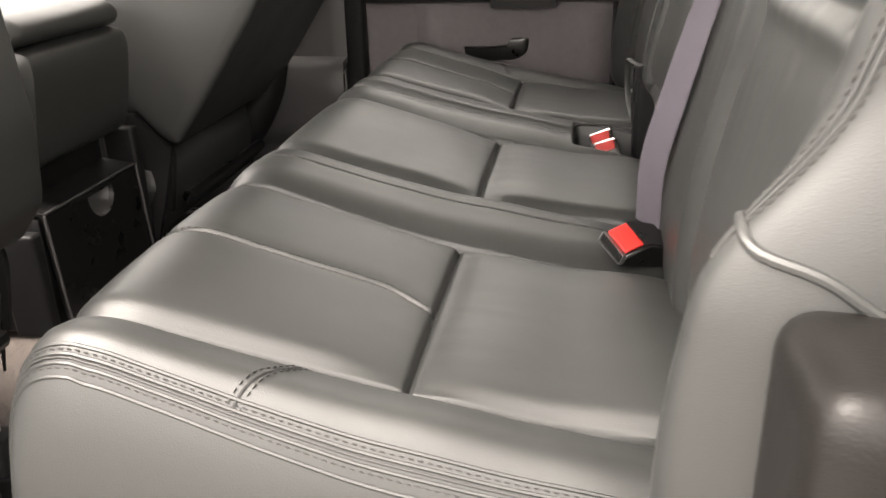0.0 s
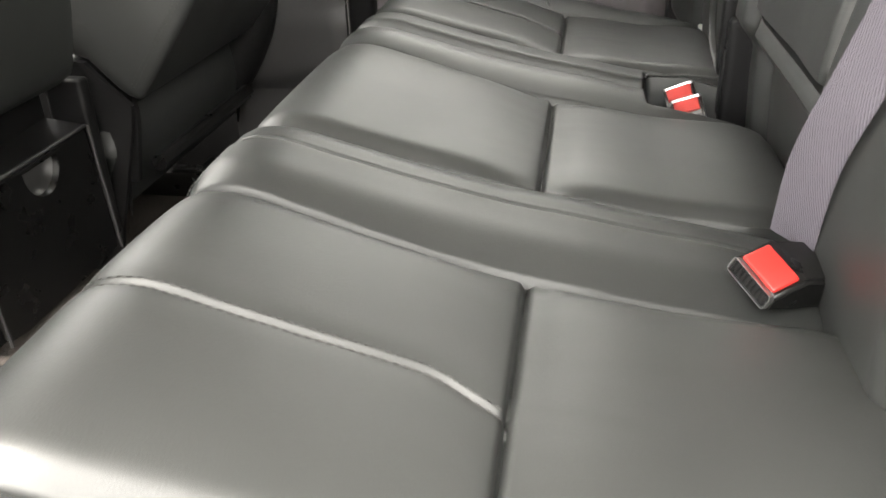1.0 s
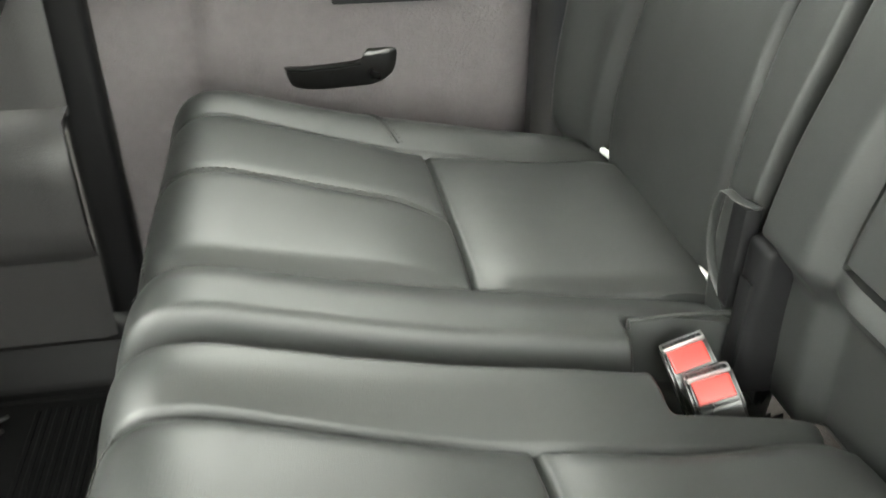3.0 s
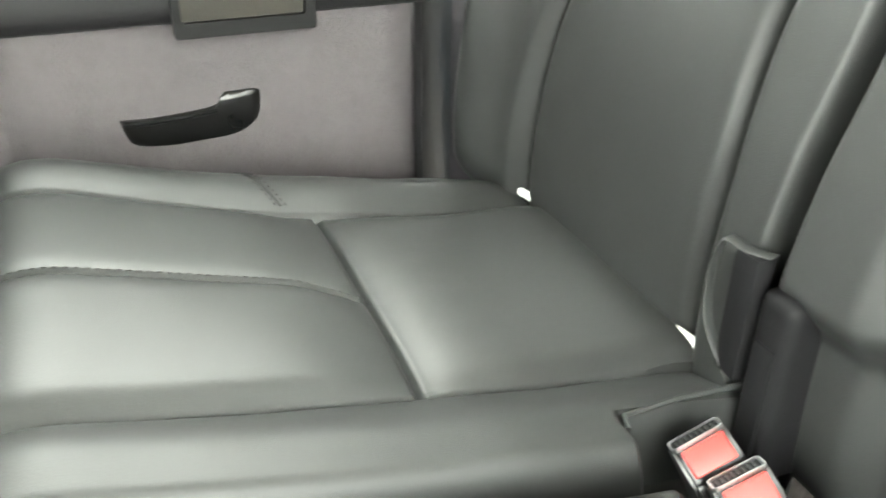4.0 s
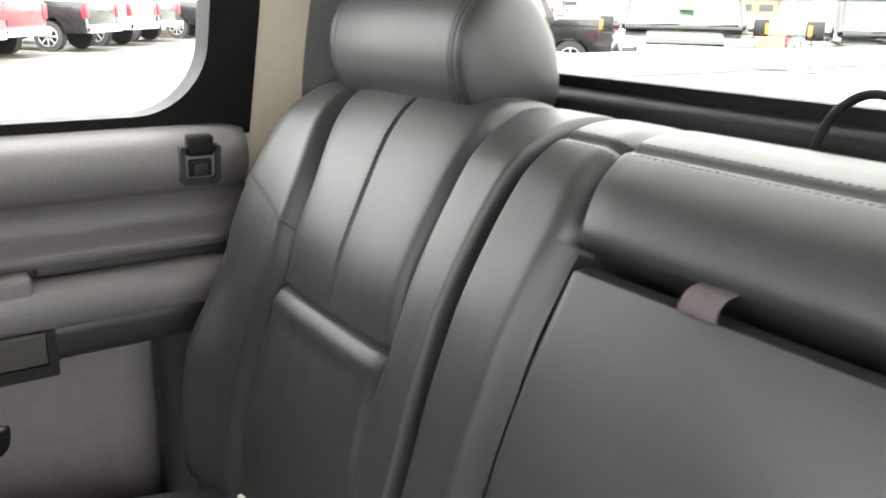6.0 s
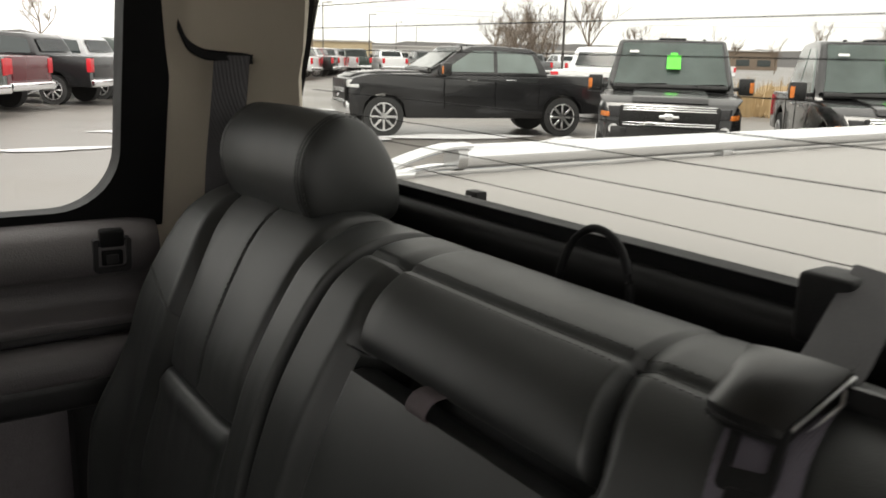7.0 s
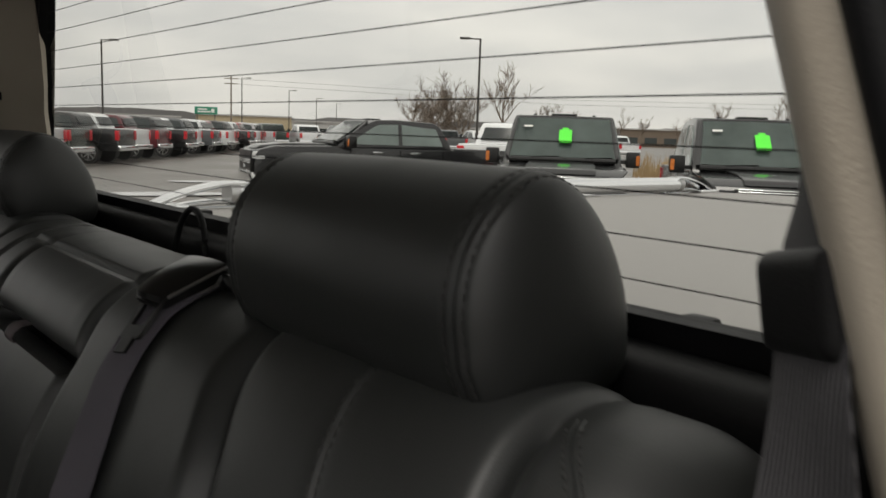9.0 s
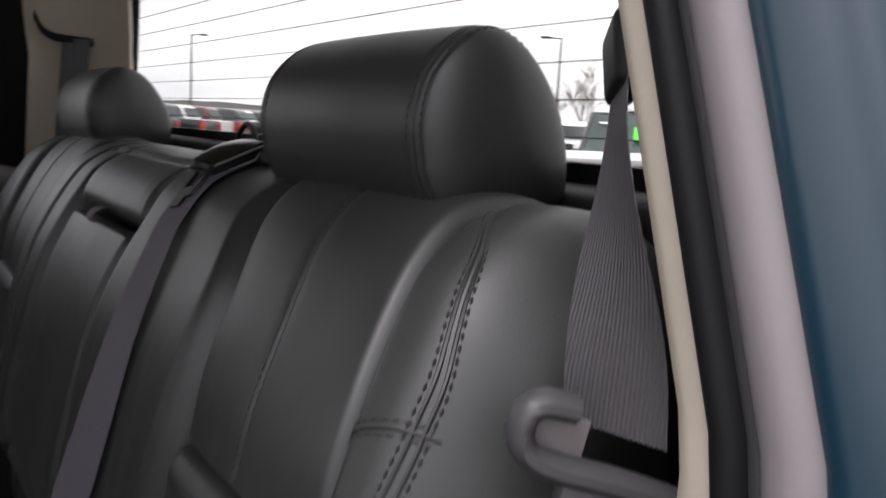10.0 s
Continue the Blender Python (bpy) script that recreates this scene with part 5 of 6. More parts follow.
    part("seat_skirt", sheet_solid([[(x0 + (x1 - x0) * k / 8, yc - hw + 0.010 + 0.006 * groove(k - 6, 1.2), z) for k in range(9)] for z, x0, x1 in ((0.10, -0.72, -0.620), (0.18, -0.72, -0.600), (0.26, -0.71, -0.575), (0.325, -0.70, -0.556), (0.352, -0.69, -0.550), (0.395, -0.68, -0.592), (0.410, -0.68, -0.604))], 0.006), PLASTIC, ob, "black plastic seat skirt")
    # black box added under the cushion to block the view of bright door trim
    part("under_seat_blocker", box_bm(-1.0, -0.78, yc - hw + 0.05, yc + hw - 0.02, FLOOR + 0.09, 0.25, 0.01), PLASTIC, ob)
    part("under_frame", tube_bm([(-0.56, yc - hw + 0.06, 0.25), (-0.56, yc + hw - 0.06, 0.25)], 0.012, 8), GLOSS_BLACK, ob)
    part("headrest", turned(box_bm(-0.055, 0.055, -0.13, 0.13, -0.09, 0.09, 0.045, 5), pose(-0.275 - 0.28 * (1 - lean), yc, 1.06, 0, 14, 0)), LEATHER_SOFT, ob)
    return ob


front_seat(1.031, 1.495, "charcoal leather front passenger seat seen from behind, reclined", 0.04)
front_seat(0.125, 0.640, "charcoal leather driver's seat seen from behind", 0.03, 0.2)

# centre seat back folded upright between the two, with a storage box below
jump = thing("center_console_seat", "charcoal leather folded centre seat back", "armrest console", at=(-0.65, 0.85, FLOOR))
rows = []
cp = smooth_line([(-0.608, 0.398), (-0.588, 0.418), (-0.573, 0.48), (-0.566, 0.536), (-0.582, 0.556), (-0.66, 0.560), (-0.70, 0.54), (-0.71, 0.45), (-0.69, 0.40), (-0.64, 0.390)], 50)
for i in range(41):
    u = -1 + i / 20
    e = (1 - abs(u)) * 0.130
    f = 1.0 if e > 0.016 else max(0, 1 - (1 - e / 0.016) ** 2.4) ** (1 / 2.4)
    rows.append([(-0.64 + (p[0] + 0.64) * f, 0.868 + u * 0.130, 0.475 + (p[1] - 0.475) * f) for p in cp])
part("padded_back", grid_bm(rows, close_v=True), LEATHER, jump)
rows = []
tp_ = smooth_line([(-0.59, 0.572), (-0.560, 0.578), (-0.548, 0.598), (-0.560, 0.622), (-0.60, 0.634), (-0.70, 0.634), (-0.74, 0.60), (-0.70, 0.572)], 40)
for i in range(31):
    u = -1 + i / 15
    e = (1 - abs(u)) * 0.124
    f = 1.0 if e > 0.016 else max(0, 1 - (1 - e / 0.016) ** 2.4) ** (1 / 2.4)
    rows.append([(-0.665 + (p[0] + 0.64) * f, 0.868 + u * 0.132, 0.580 + (p[1] - 0.604) * 0.72 * f) for p in tp_])
part("lid_pad", grid_bm(rows, close_v=True), LEATHER_SOFT, jump, "padded lid")
part("console_body", box_bm(-0.84, -0.640, 0.750, 0.985, 0.345, 0.46, 0.01), PLASTIC, jump, "black plastic console body")
bx = thing("storage_box", "black storage box with a half-round finger notch between the seats", "storage box", at=(-0.65, 0.86, 0.17))
part("body", box_bm(-0.84, -0.598, 0.741, 0.981, 0.165, 0.338, 0.004), PLASTIC, bx)
notch = [(0.911, 0.334)] + [(0.877 + 0.034 * math.cos(math.pi * k / 18), 0.330 - 0.034 * math.sin(math.pi * k / 18)) for k in range(19)] + [(0.843, 0.334)]
rim = [(0.977, 0.342), (0.978, 0.30), (0.978, 0.26), (0.978, 0.22), (0.978, 0.176), (0.95, 0.172), (0.92, 0.172), (0.90, 0.172), (0.885, 0.172), (0.87, 0.172), (0.855, 0.172), (0.84, 0.172), (0.82, 0.172), (0.80, 0.172), (0.77, 0.172), (0.746, 0.176), (0.745, 0.20), (0.745, 0.24), (0.745, 0.28), (0.745, 0.31), (0.746, 0.342)]
door_bm = ring_bm(rim, notch, lambda u, v, d: (-0.588 + d - 0.05 * (v - 0.34), u, v), -0.010)
part("front_door", door_bm, GLOSS_BLACK, bx)
part("notch_plate", box_bm(-0.5976, -0.5952, 0.838, 0.916, 0.290, 0.337, 0.0005), STEEL, bx, "pale plate behind the finger notch")
part("top_tray", sheet_solid([[(x, y, 0.346 + 0.03 * (x + 0.588) / -0.2 - 0.005 * groove(y - 0.86, 0.08)) for y in np.linspace(0.741, 0.981, 12)] for x in np.linspace(-0.586, -0.76, 8)], 0.004), PLASTIC, bx)
part("front_edge", tube_bm([(-0.587, y, 0.3455) for y in np.linspace(0.743, 0.979, 10)], 0.0022, 6), PILLAR_GREY, bx)
for y in (0.7395, 0.9825):
    part("side_edge", tube_bm([(-0.586 - 0.05 * (z - 0.34), y, z) for z in np.linspace(0.344, 0.172, 8)], 0.0024, 6), PILLAR_GREY, bx)
part("side_bracket", box_bm(-0.640, -0.588, 0.990, 1.012, 0.180, 0.400, 0.006, 3), PLASTIC, bx, "black bracket beside the box")
part("side_bracket", box_bm(-0.640, -0.582, 0.700, 0.722, 0.180, 0.330, 0.006, 3), PLASTIC, bx, "black bracket beside the box")

# rubber floor mats with raised tread bars
def floor_mat(x0, x1, y0, y1, label):
    ob = thing("floor_mat", label, "floor mat", "rubber floor mats", at=((x0 + x1) / 2, (y0 + y1) / 2, FLOOR))
    z = FLOOR + 0.012
    part("sheet", box_bm(x0, x1, y0, y1, FLOOR + 0.003, z, 0.004, 2), RUBBER, ob)
    part("rim", ring_bm(round_rect(x0, x1, y0, y1, (0.02,) * 4, 6), round_rect(x0 + 0.012, x1 - 0.012, y0 + 0.012, y1 - 0.012, (0.014,) * 4, 6), lambda u, v, d: (u, v, z - 0.002 + d), 0.007), RUBBER, ob)
    bars = []
    for i in range(4 if y0 > 1 else 14):
        for j in range(int((y1 - y0 - 0.04) / 0.025)):
            cx, cy = x0 + 0.030 + 0.027 * i, y0 + 0.03 + 0.025 * j + 0.0125 * (i % 2)
            bars.append(turned(box_bm(-0.0125, 0.0125, -0.0030, 0.0030, -0.001, 0.0045, 0.002, 1), pose(cx, cy, z, 0, 0, 33 if i % 2 else -33)))
    part("tread", joined(*bars), TREAD, ob)
    ribs = [box_bm(x1 - 0.300 + 0.012 * i, x1 - 0.294 + 0.012 * i, y0 + 0.03, y1 - 0.03, z - 0.001, z + 0.002, 0.0008, 1) for i in range(24 if y0 > 1 else 0)]
    if ribs:
        part("ribs", joined(*ribs), RUBBER, ob)
    return ob


floor_mat(-0.632, -0.18, 1.135, 1.470, "black rubber floor mat with raised tread bars")
floor_mat(-0.66, -0.16, 0.17, 0.560, "black rubber floor mat with raised tread bars")
# ---- the truck's own bed behind the window ----
bed = thing("truck_bed", "dark blue pickup bed with a black front wall", "truck bed", at=(1.7, MID, 0))
part("side", sheet_solid([[(x, 1.835 - 0.03 * ((z - 0.5) / 0.4) ** 2, z) for z in np.linspace(-0.05, 0.79, 14)] for x in np.linspace(0.60, 2.85, 12)], 0.09), BLUE, bed)
part("side", sheet_solid([[(x, 2 * MID - 1.835 + 0.03 * ((z - 0.5) / 0.4) ** 2, z) for z in np.linspace(-0.05, 0.79, 14)] for x in np.linspace(0.60, 2.85, 12)], 0.09), BLUE, bed)
part("tailgate", box_bm(2.80, 2.86, -0.10, 1.79, 0.10, 0.79, 0.02, 3), BLUE, bed)
part("front_wall", box_bm(0.575, 0.61, -0.08, 1.77, 0.0, 0.77, 0.01), PLASTIC, bed)
part("bed_floor", box_bm(0.60, 2.82, -0.08, 1.77, 0.28, 0.31, 0.005), PLASTIC, bed)
cover = thing("tonneau_cover", "grey vinyl tonneau cover stretched over the bed", "tonneau cover", at=(1.7, MID, 0.79))
rows = []
for i in range(60):
    x = 0.585 + 2.22 * i / 59
    rows.append([(x, -0.085 + 1.86 * j / 50, 0.792 + 0.016 * (1 - ((j - 25) / 25) ** 4) + 0.0030 * noise.noise((x * 2.2, j * 0.11, 3)) - 0.004 * groove(x - 1.35, 0.02) - 0.004 * groove(x - 2.05, 0.02)) for j in range(51)])
part("vinyl", sheet_solid(rows, 0.006), VINYL, cover)
part("edge_frame", tube_bm([(0.592, y, 0.797) for y in np.linspace(-0.07, 1.76, 20)], 0.011, 8), PLASTIC, cover)
for y in (1.330, 0.385):
    lt = part("latch", joined(box_bm(0.640, 0.700, y - 0.012, y + 0.012, 0.806, 0.818, 0.004, 2), turned(box_bm(-0.010, 0.010, -0.014, 0.014, -0.012, 0.012, 0.004, 2), pose(0.680, y, 0.822))), PLASTIC, cover, "black tonneau latch")
    part("bolt", tube_bm([(0.662, y, 0.818), (0.662, y, 0.827)], 0.008, 8), STEEL, lt)
rail = thing("bed_rail", "polished steel tube rail along the far bed side", "bed rail", at=(1.7, 1.70, 0.79))
part("tube", tube_bm([(x, 1.70, 0.829) for x in (0.90, 1.4, 1.9, 2.56)], 0.024, 18), CHROME, rail)
for x0, s in ((0.90, -1), (2.56, 1)):
    up = smooth_line([(x0 - s * 0.03, 0.8505), (x0 + s * 0.02, 0.849), (x0 + s * 0.08, 0.838), (x0 + s * 0.135, 0.822), (x0 + s * 0.175, 0.806)], 26)
    part("foot", strip_bm([(x, 1.70, z) for x, z in up], (0, 1, 0), 0.050, 0.012), CHROME, rail, "cast steel foot")
    dn = smooth_line([(x0 + s * 0.0, 0.812), (x0 + s * 0.04, 0.8125), (x0 + s * 0.09, 0.808), (x0 + s * 0.125, 0.802)], 22)
    part("foot_brace", strip_bm([(x, 1.70, z) for x, z in dn], (0, 1, 0), 0.040, 0.010), CHROME, rail)
    part("foot_pad", box_bm(min(x0 + s * 0.10, x0 + s * 0.20), max(x0 + s * 0.10, x0 + s * 0.20), 1.672, 1.728, 0.797, 0.810, 0.005, 3), CHROME, rail)
    part("collar", tube_bm([(x0 - s * 0.018, 1.70, 0.829), (x0 + s * 0.004, 1.70, 0.829)], 0.0265, 20), STEEL, rail)
part("bracket", box_bm(1.70, 1.74, 1.685, 1.715, 0.79, 0.812, 0.004), STEEL, rail)
body = thing("pickup_cab_shell", "dark blue lower body of the cab", "pickup cab", at=(0, MID, 0))
part("rocker", box_bm(-1.7, 0.56, 0.02, 1.67, -0.22, -0.02, 0.03, 3), BLUE, body)
for wx in (1.55,):
    for wy in (0.0, 1.69):
        part("wheel", tube_bm([(wx, wy - 0.13, -0.17), (wx, wy + 0.13, -0.17)], 0.40, 28), TYRE, body)

# ---- the lot ----
rows = []
xs = sorted({round(v, 3) for v in list(np.linspace(-30, 90, 121)) + list(np.linspace(-2500, -30, 30)) + list(np.linspace(90, 2500, 40))})
ys_ = sorted({round(v, 3) for v in list(np.linspace(-30, 130, 121)) + list(np.linspace(-2500, -30, 30)) + list(np.linspace(130, 2500, 40))})
ground = link("ground", grid_bm([[(x, y, GROUND + 0.02 * noise.noise((x * 0.2, y * 0.2, 0)) - 0.0) for y in ys_] for x in xs]), ASPHALT)
tagged(ground, "wide wet grey asphalt lot", "ground", kind="structure")


def wheel_parts(ob, m, x, y, side, r=0.40):
    w = thing_part(ob, "wheel", tube_bm([(x, y - 0.13, r), (x, y + 0.13, r)], r, 28), TYRE, m)
    face = y + side * 0.131
    thing_part(w, "rim", tube_bm([(x, face - side * 0.02, r), (x, face + side * 0.004, r)], r * 0.66, 24), GLOSS_BLACK, m)
    bms = []
    for k in range(8):
        a = 2 * math.pi * k / 8
        bms.append(turned(box_bm(0.03, r * 0.66, -0.022, 0.022, -0.012, 0.012, 0.006, 1), Matrix.Translation((x, face + side * 0.010, r)) @ Matrix.Rotation(-a, 4, "Y") @ Matrix.Rotation(radians(90), 4, "X")))
    bms.append(tube_bm([(x, face, r), (x, face + side * 0.022, r)], 0.06, 12))
    ringp = [(x + r * 0.66 * math.cos(t), face + side * 0.006, r + r * 0.66 * math.sin(t)) for t in np.linspace(0, 2 * math.pi, 29)]
    bms.append(tube_bm(ringp, 0.014, 6))
    thing_part(w, "spokes", joined(*bms), RIM, m)


def thing_part(parent, name, bm, mat, m, label=""):
    """A truck's part, in the truck's own axes; the nose is kept short."""
    for v in bm.verts:
        if v.co.x > 2.42:
            v.co.x = 2.42 + 0.62 * (v.co.x - 2.42)
    return part(name, turned(bm, m), mat, parent, label)


def prism(poly, y0, y1, bevel=0.03, seg=2, tumble=0.0, z_belt=9.0):
    """A body from a side outline (x, z), between y0 and y1, drawn in above z_belt."""
    bm = bmesh.new()
    a = [bm.verts.new((x, y0 + tumble * max(0, z - z_belt), z)) for x, z in poly]
    b = [bm.verts.new((x, y1 - tumble * max(0, z - z_belt), z)) for x, z in poly]
    n = len(poly)
    bm.faces.new(a)
    bm.faces.new(b[::-1])
    for k in range(n):
        bm.faces.new((a[k], a[(k + 1) % n], b[(k + 1) % n], b[k]))
    bmesh.ops.recalc_face_normals(bm, faces=bm.faces)
    if bevel:
        bmesh.ops.bevel(bm, geom=bm.edges[:], offset=bevel, segments=seg, affect="EDGES", profile=0.6, clamp_overlap=True)
    return bm


def nose(bm):
    """Draws a truck's front corners in, round in plan."""
    for v in bm.verts:
        f = max(0.0, (v.co.x - 2.15) / 0.75)
        v.co.y *= 1 - 0.17 * f ** 2
        v.co.x -= 0.10 * f * (v.co.y / 0.99) ** 2
    return bm


def pickup(at, heading, paint, label, detail=1, tag=False, group="", h=1.0, b=0.10):
    """A crew-cab pickup, nose along its own +x; at is the ground under its middle; heading in degrees."""
    m = pose(at[0], at[1], GROUND, 0, 0, heading)
    ob = thing("pickup_truck", label, "pickup truck", group, at=(at[0], at[1], GROUND))
    P = TRUCK_PAINTS[paint]
    w = 0.99
    low = [(-2.90, 0.50), (-2.90, 0.62), (-2.86, 1.22 + b), (-1.50, 1.24 + b), (-1.48, 1.20 + b), (0.95, 1.20 + b), (1.05, 1.235 + b), (2.30, 1.20 + b), (2.72, 1.12 + b), (2.86, 1.00 + b), (2.88, 0.60), (2.84, 0.42), (2.46, 0.44), (2.41, 0.70), (2.26, 0.86), (2.01, 0.92), (1.76, 0.86), (1.61, 0.70), (1.56, 0.40), (-1.35, 0.40), (-1.40, 0.70), (-1.55, 0.86), (-1.80, 0.92), (-2.05, 0.86), (-2.20, 0.70), (-2.25, 0.50)]
    body_bm = prism([(x, z * h) for x, z in low], -w, w, 0.05, 2)
    thing_part(ob, "body", nose(body_bm), P, m)
    cab = [(-1.46, 1.19 + b), (-1.42, 1.30 + b), (-1.20, 1.82), (-1.05, 1.90), (-0.2, 1.94), (0.20, 1.92), (0.34, 1.86), (1.02, 1.28 + b), (1.08, 1.19 + b)]
    thing_part(ob, "cab", prism([(x, z * h) for x, z in cab], -w + 0.02, w - 0.02, 0.05, 2, 0.20, 1.25), P, m)
    ty = lambda z: w - 0.02 - 0.20 * max(0, z * h - 1.25)
    for s in (-1, 1):
        for nm, q in (("side_window", [(-1.24, 1.28 + b), (-1.10, 1.76), (-0.34, 1.83), (-0.34, 1.28 + b)]), ("side_window", [(-0.26, 1.28 + b), (-0.26, 1.83), (0.16, 1.82), (0.30, 1.74), (0.84, 1.28 + b)])):
            bm = bmesh.new()
            vs = [bm.verts.new((x, s * (ty(z) + 0.006), z * h)) for x, z in q]
            vb = [bm.verts.new((x, s * (ty(z) - 0.03), z * h)) for x, z in q]
            n = len(q)
            bm.faces.new(vs)
            for k in range(n):
                bm.faces.new((vs[k], vs[(k + 1) % n], vb[(k + 1) % n], vb[k]))
            thing_part(ob, nm, bm, WINDSHIELD if detail > 1 else CARGLASS, m)
        if detail:
            for hx in (-0.62, 0.20):
                thing_part(ob, "door_handle", box_bm(hx - 0.11, hx + 0.11, s * (w + 0.012) - 0.012, s * (w + 0.012) + 0.012, (1.09 + b) * h, (1.13 + b) * h, 0.008, 2), CHROME if detail > 1 else P, m)
            for sx in (-1.25, -0.30, 0.78):
                thing_part(ob, "door_seam", box_bm(sx - 0.006, sx + 0.006, s * (w + 0.001) - 0.003, s * (w + 0.001) + 0.003, 0.56, (1.17 + b) * h), RUBBER, m)
        mir = thing_part(ob, "mirror", joined(box_bm(0.72, 0.90, s * (w + 0.16) - 0.11, s * (w + 0.16) + 0.11, (1.20 + b) * h, (1.46 + b) * h, 0.03, 2), box_bm(0.76, 0.84, min(s * (w - 0.06), s * (w + 0.08)), max(s * (w - 0.06), s * (w + 0.08)), (1.26 + b) * h, (1.32 + b) * h, 0.01, 1)), GLOSS_BLACK, m)
        if detail > 1:
            thing_part(mir, "marker_lamp", box_bm(0.885, 0.905, s * (w + 0.235) - 0.03, s * (w + 0.235) + 0.03, (1.24 + b) * h, (1.40 + b) * h, 0.006, 1), AMBER, m)
        for wx in (2.01, -1.80):
            wheel_parts(ob, m, wx, s * (w - 0.13), s)
        thing_part(ob, "headlight", nose(box_bm(2.62, 2.900, s * 0.82 - 0.14, s * 0.82 + 0.14, (0.92 + b) * h, (1.07 + b) * h, 0.03, 2)), LAMP if detail == 3 else LAMP_DARK, m)
        thing_part(ob, "turn_lamp", nose(box_bm(2.58, 2.868, s * 0.968 - 0.03, s * 0.968 + 0.03, (0.92 + b) * h, (0.99 + b) * h, 0.015, 2)), AMBER if detail == 2 else LAMP, m)
        thing_part(ob, "tail_light", box_bm(-2.93, -2.80, s * 0.90 - 0.10, s * 0.90 + 0.10, (0.80 + b) * h, (1.17 + b) * h, 0.02, 2), TAILLIGHT, m)
        if detail > 1:
            thing_part(ob, "fog_lamp", tube_bm([(2.84, s * 0.74, 0.66 * h), (2.895, s * 0.74, 0.66 * h)], 0.07, 14), LAMP, m)
    ws = bmesh.new()
    vs = [ws.verts.new(p) for p in ((1.005, -0.86, (1.30 + b) * h), (1.012, 0.0, (1.295 + b) * h), (1.005, 0.86, (1.30 + b) * h), (0.385, 0.76, 1.835 * h), (0.390, 0.0, 1.840 * h), (0.385, -0.76, 1.835 * h))]
    for v in vs:
        v.co += Vector((0.040, 0, 0.045))
    ws.faces.new((vs[0], vs[1], vs[4], vs[5]))
    ws.faces.new((vs[1], vs[2], vs[3], vs[4]))
    bmesh.ops.solidify(ws, geom=ws.faces[:], thickness=0.012)
    thing_part(ob, "windshield", ws, WINDSHIELD, m)
    for s in (-1, 1):
        thing_part(ob, "windshield_pillar", tube_bm([(1.035, s * 0.875, (1.315 + b) * h), (0.72, s * 0.835, 1.575 * h), (0.395, s * 0.775, 1.858 * h)], 0.036, 8), P, m)
    thing_part(ob, "windshield_header", tube_bm([(0.395, y, (1.868 + 0.012 * (1 - (y / 0.77) ** 2)) * h) for y in np.linspace(-0.77, 0.77, 7)], 0.040, 8), P, m)
    thing_part(ob, "cowl", tube_bm([(1.075, y, (1.300 + b) * h) for y in np.linspace(-0.86, 0.86, 7)], 0.040, 8), GLOSS_BLACK, m)
    rw = bmesh.new()
    vs = [rw.verts.new(p) for p in ((-1.435, -0.78, (1.33 + b) * h), (-1.435, 0.78, (1.33 + b) * h), (-1.24, 0.72, 1.78 * h), (-1.24, -0.72, 1.78 * h))]
    for v in vs:
        v.co.x -= 0.02
    rw.faces.new(vs)
    bmesh.ops.solidify(rw, geom=rw.faces[:], thickness=0.012)
    thing_part(ob, "rear_window", rw, CARGLASS, m)
    thing_part(ob, "grille", box_bm(2.80, 2.90, -0.67, 0.67, 0.70 * h, (1.09 + b) * h, 0.03, 2), GLOSS_BLACK, m)
    for z in ((0.985, 0.955, 0.925, 0.755, 0.725) if detail > 1 else (0.95,)):
        thing_part(ob, "grille_bar", box_bm(2.89, 2.915, -0.62, 0.62, (z - 0.008) * h, (z + 0.008) * h, 0.004, 1), CHROME, m)
    thing_part(ob, "badge", joined(box_bm(2.905, 2.93, -0.135, 0.135, 0.822 * h, 0.862 * h, 0.008, 1), box_bm(2.905, 2.93, -0.055, 0.055, 0.800 * h, 0.884 * h, 0.008, 1)), CHROME, m)
    thing_part(ob, "front_bumper", nose(joined(*[box_bm(2.76, 2.97, -0.98 + 0.28 * k, -0.98 + 0.28 * (k + 1), 0.46 * h, 0.70 * h, 0.0 if 0 < k < 6 else 0.02, 2) for k in range(7)])), CHROME if detail == 3 else P, m)
    thing_part(ob, "rear_bumper", box_bm(-3.02, -2.86, -0.96, 0.96, 0.50 * h, 0.70 * h, 0.04, 3), CHROME, m)
    thing_part(ob, "tailgate", box_bm(-2.915, -2.86, -0.80, 0.80, 0.74 * h, (1.21 + b) * h, 0.02, 2), P, m)
    if detail > 1:
        thing_part(ob, "hood_bulge", prism([(1.10, (1.20 + b) * h), (1.15, (1.275 + b) * h), (2.0, (1.262 + b) * h), (2.55, (1.20 + b) * h), (2.70, (1.13 + b) * h)], -0.52, 0.52, 0.04, 2), P, m)
        for s in (-0.5, 0.35):
            thing_part(ob, "wiper", tube_bm([(1.09, s, (1.335 + b) * h), (1.05, s + 0.45, (1.355 + b) * h)], 0.010, 6), RUBBER, m)
        for yy in (-0.5, 0.5):
            thing_part(ob, "roof_marker", box_bm(0.12, 0.20, yy - 0.03, yy + 0.03, 1.925 * h, 1.95 * h, 0.01, 1), GLOSS_BLACK, m)
        thing_part(ob, "roof_rack", box_bm(-0.10, 0.18, -0.22, 0.22, 1.93 * h, 1.962 * h, 0.012, 1), P, m)
    if tag:
        q = turned(box_bm(-0.006, 0.006, -0.105, 0.105, -0.17, 0.15, 0.004, 1), pose(0.80, 0.04, 1.585 * h, 0, -48, 0))
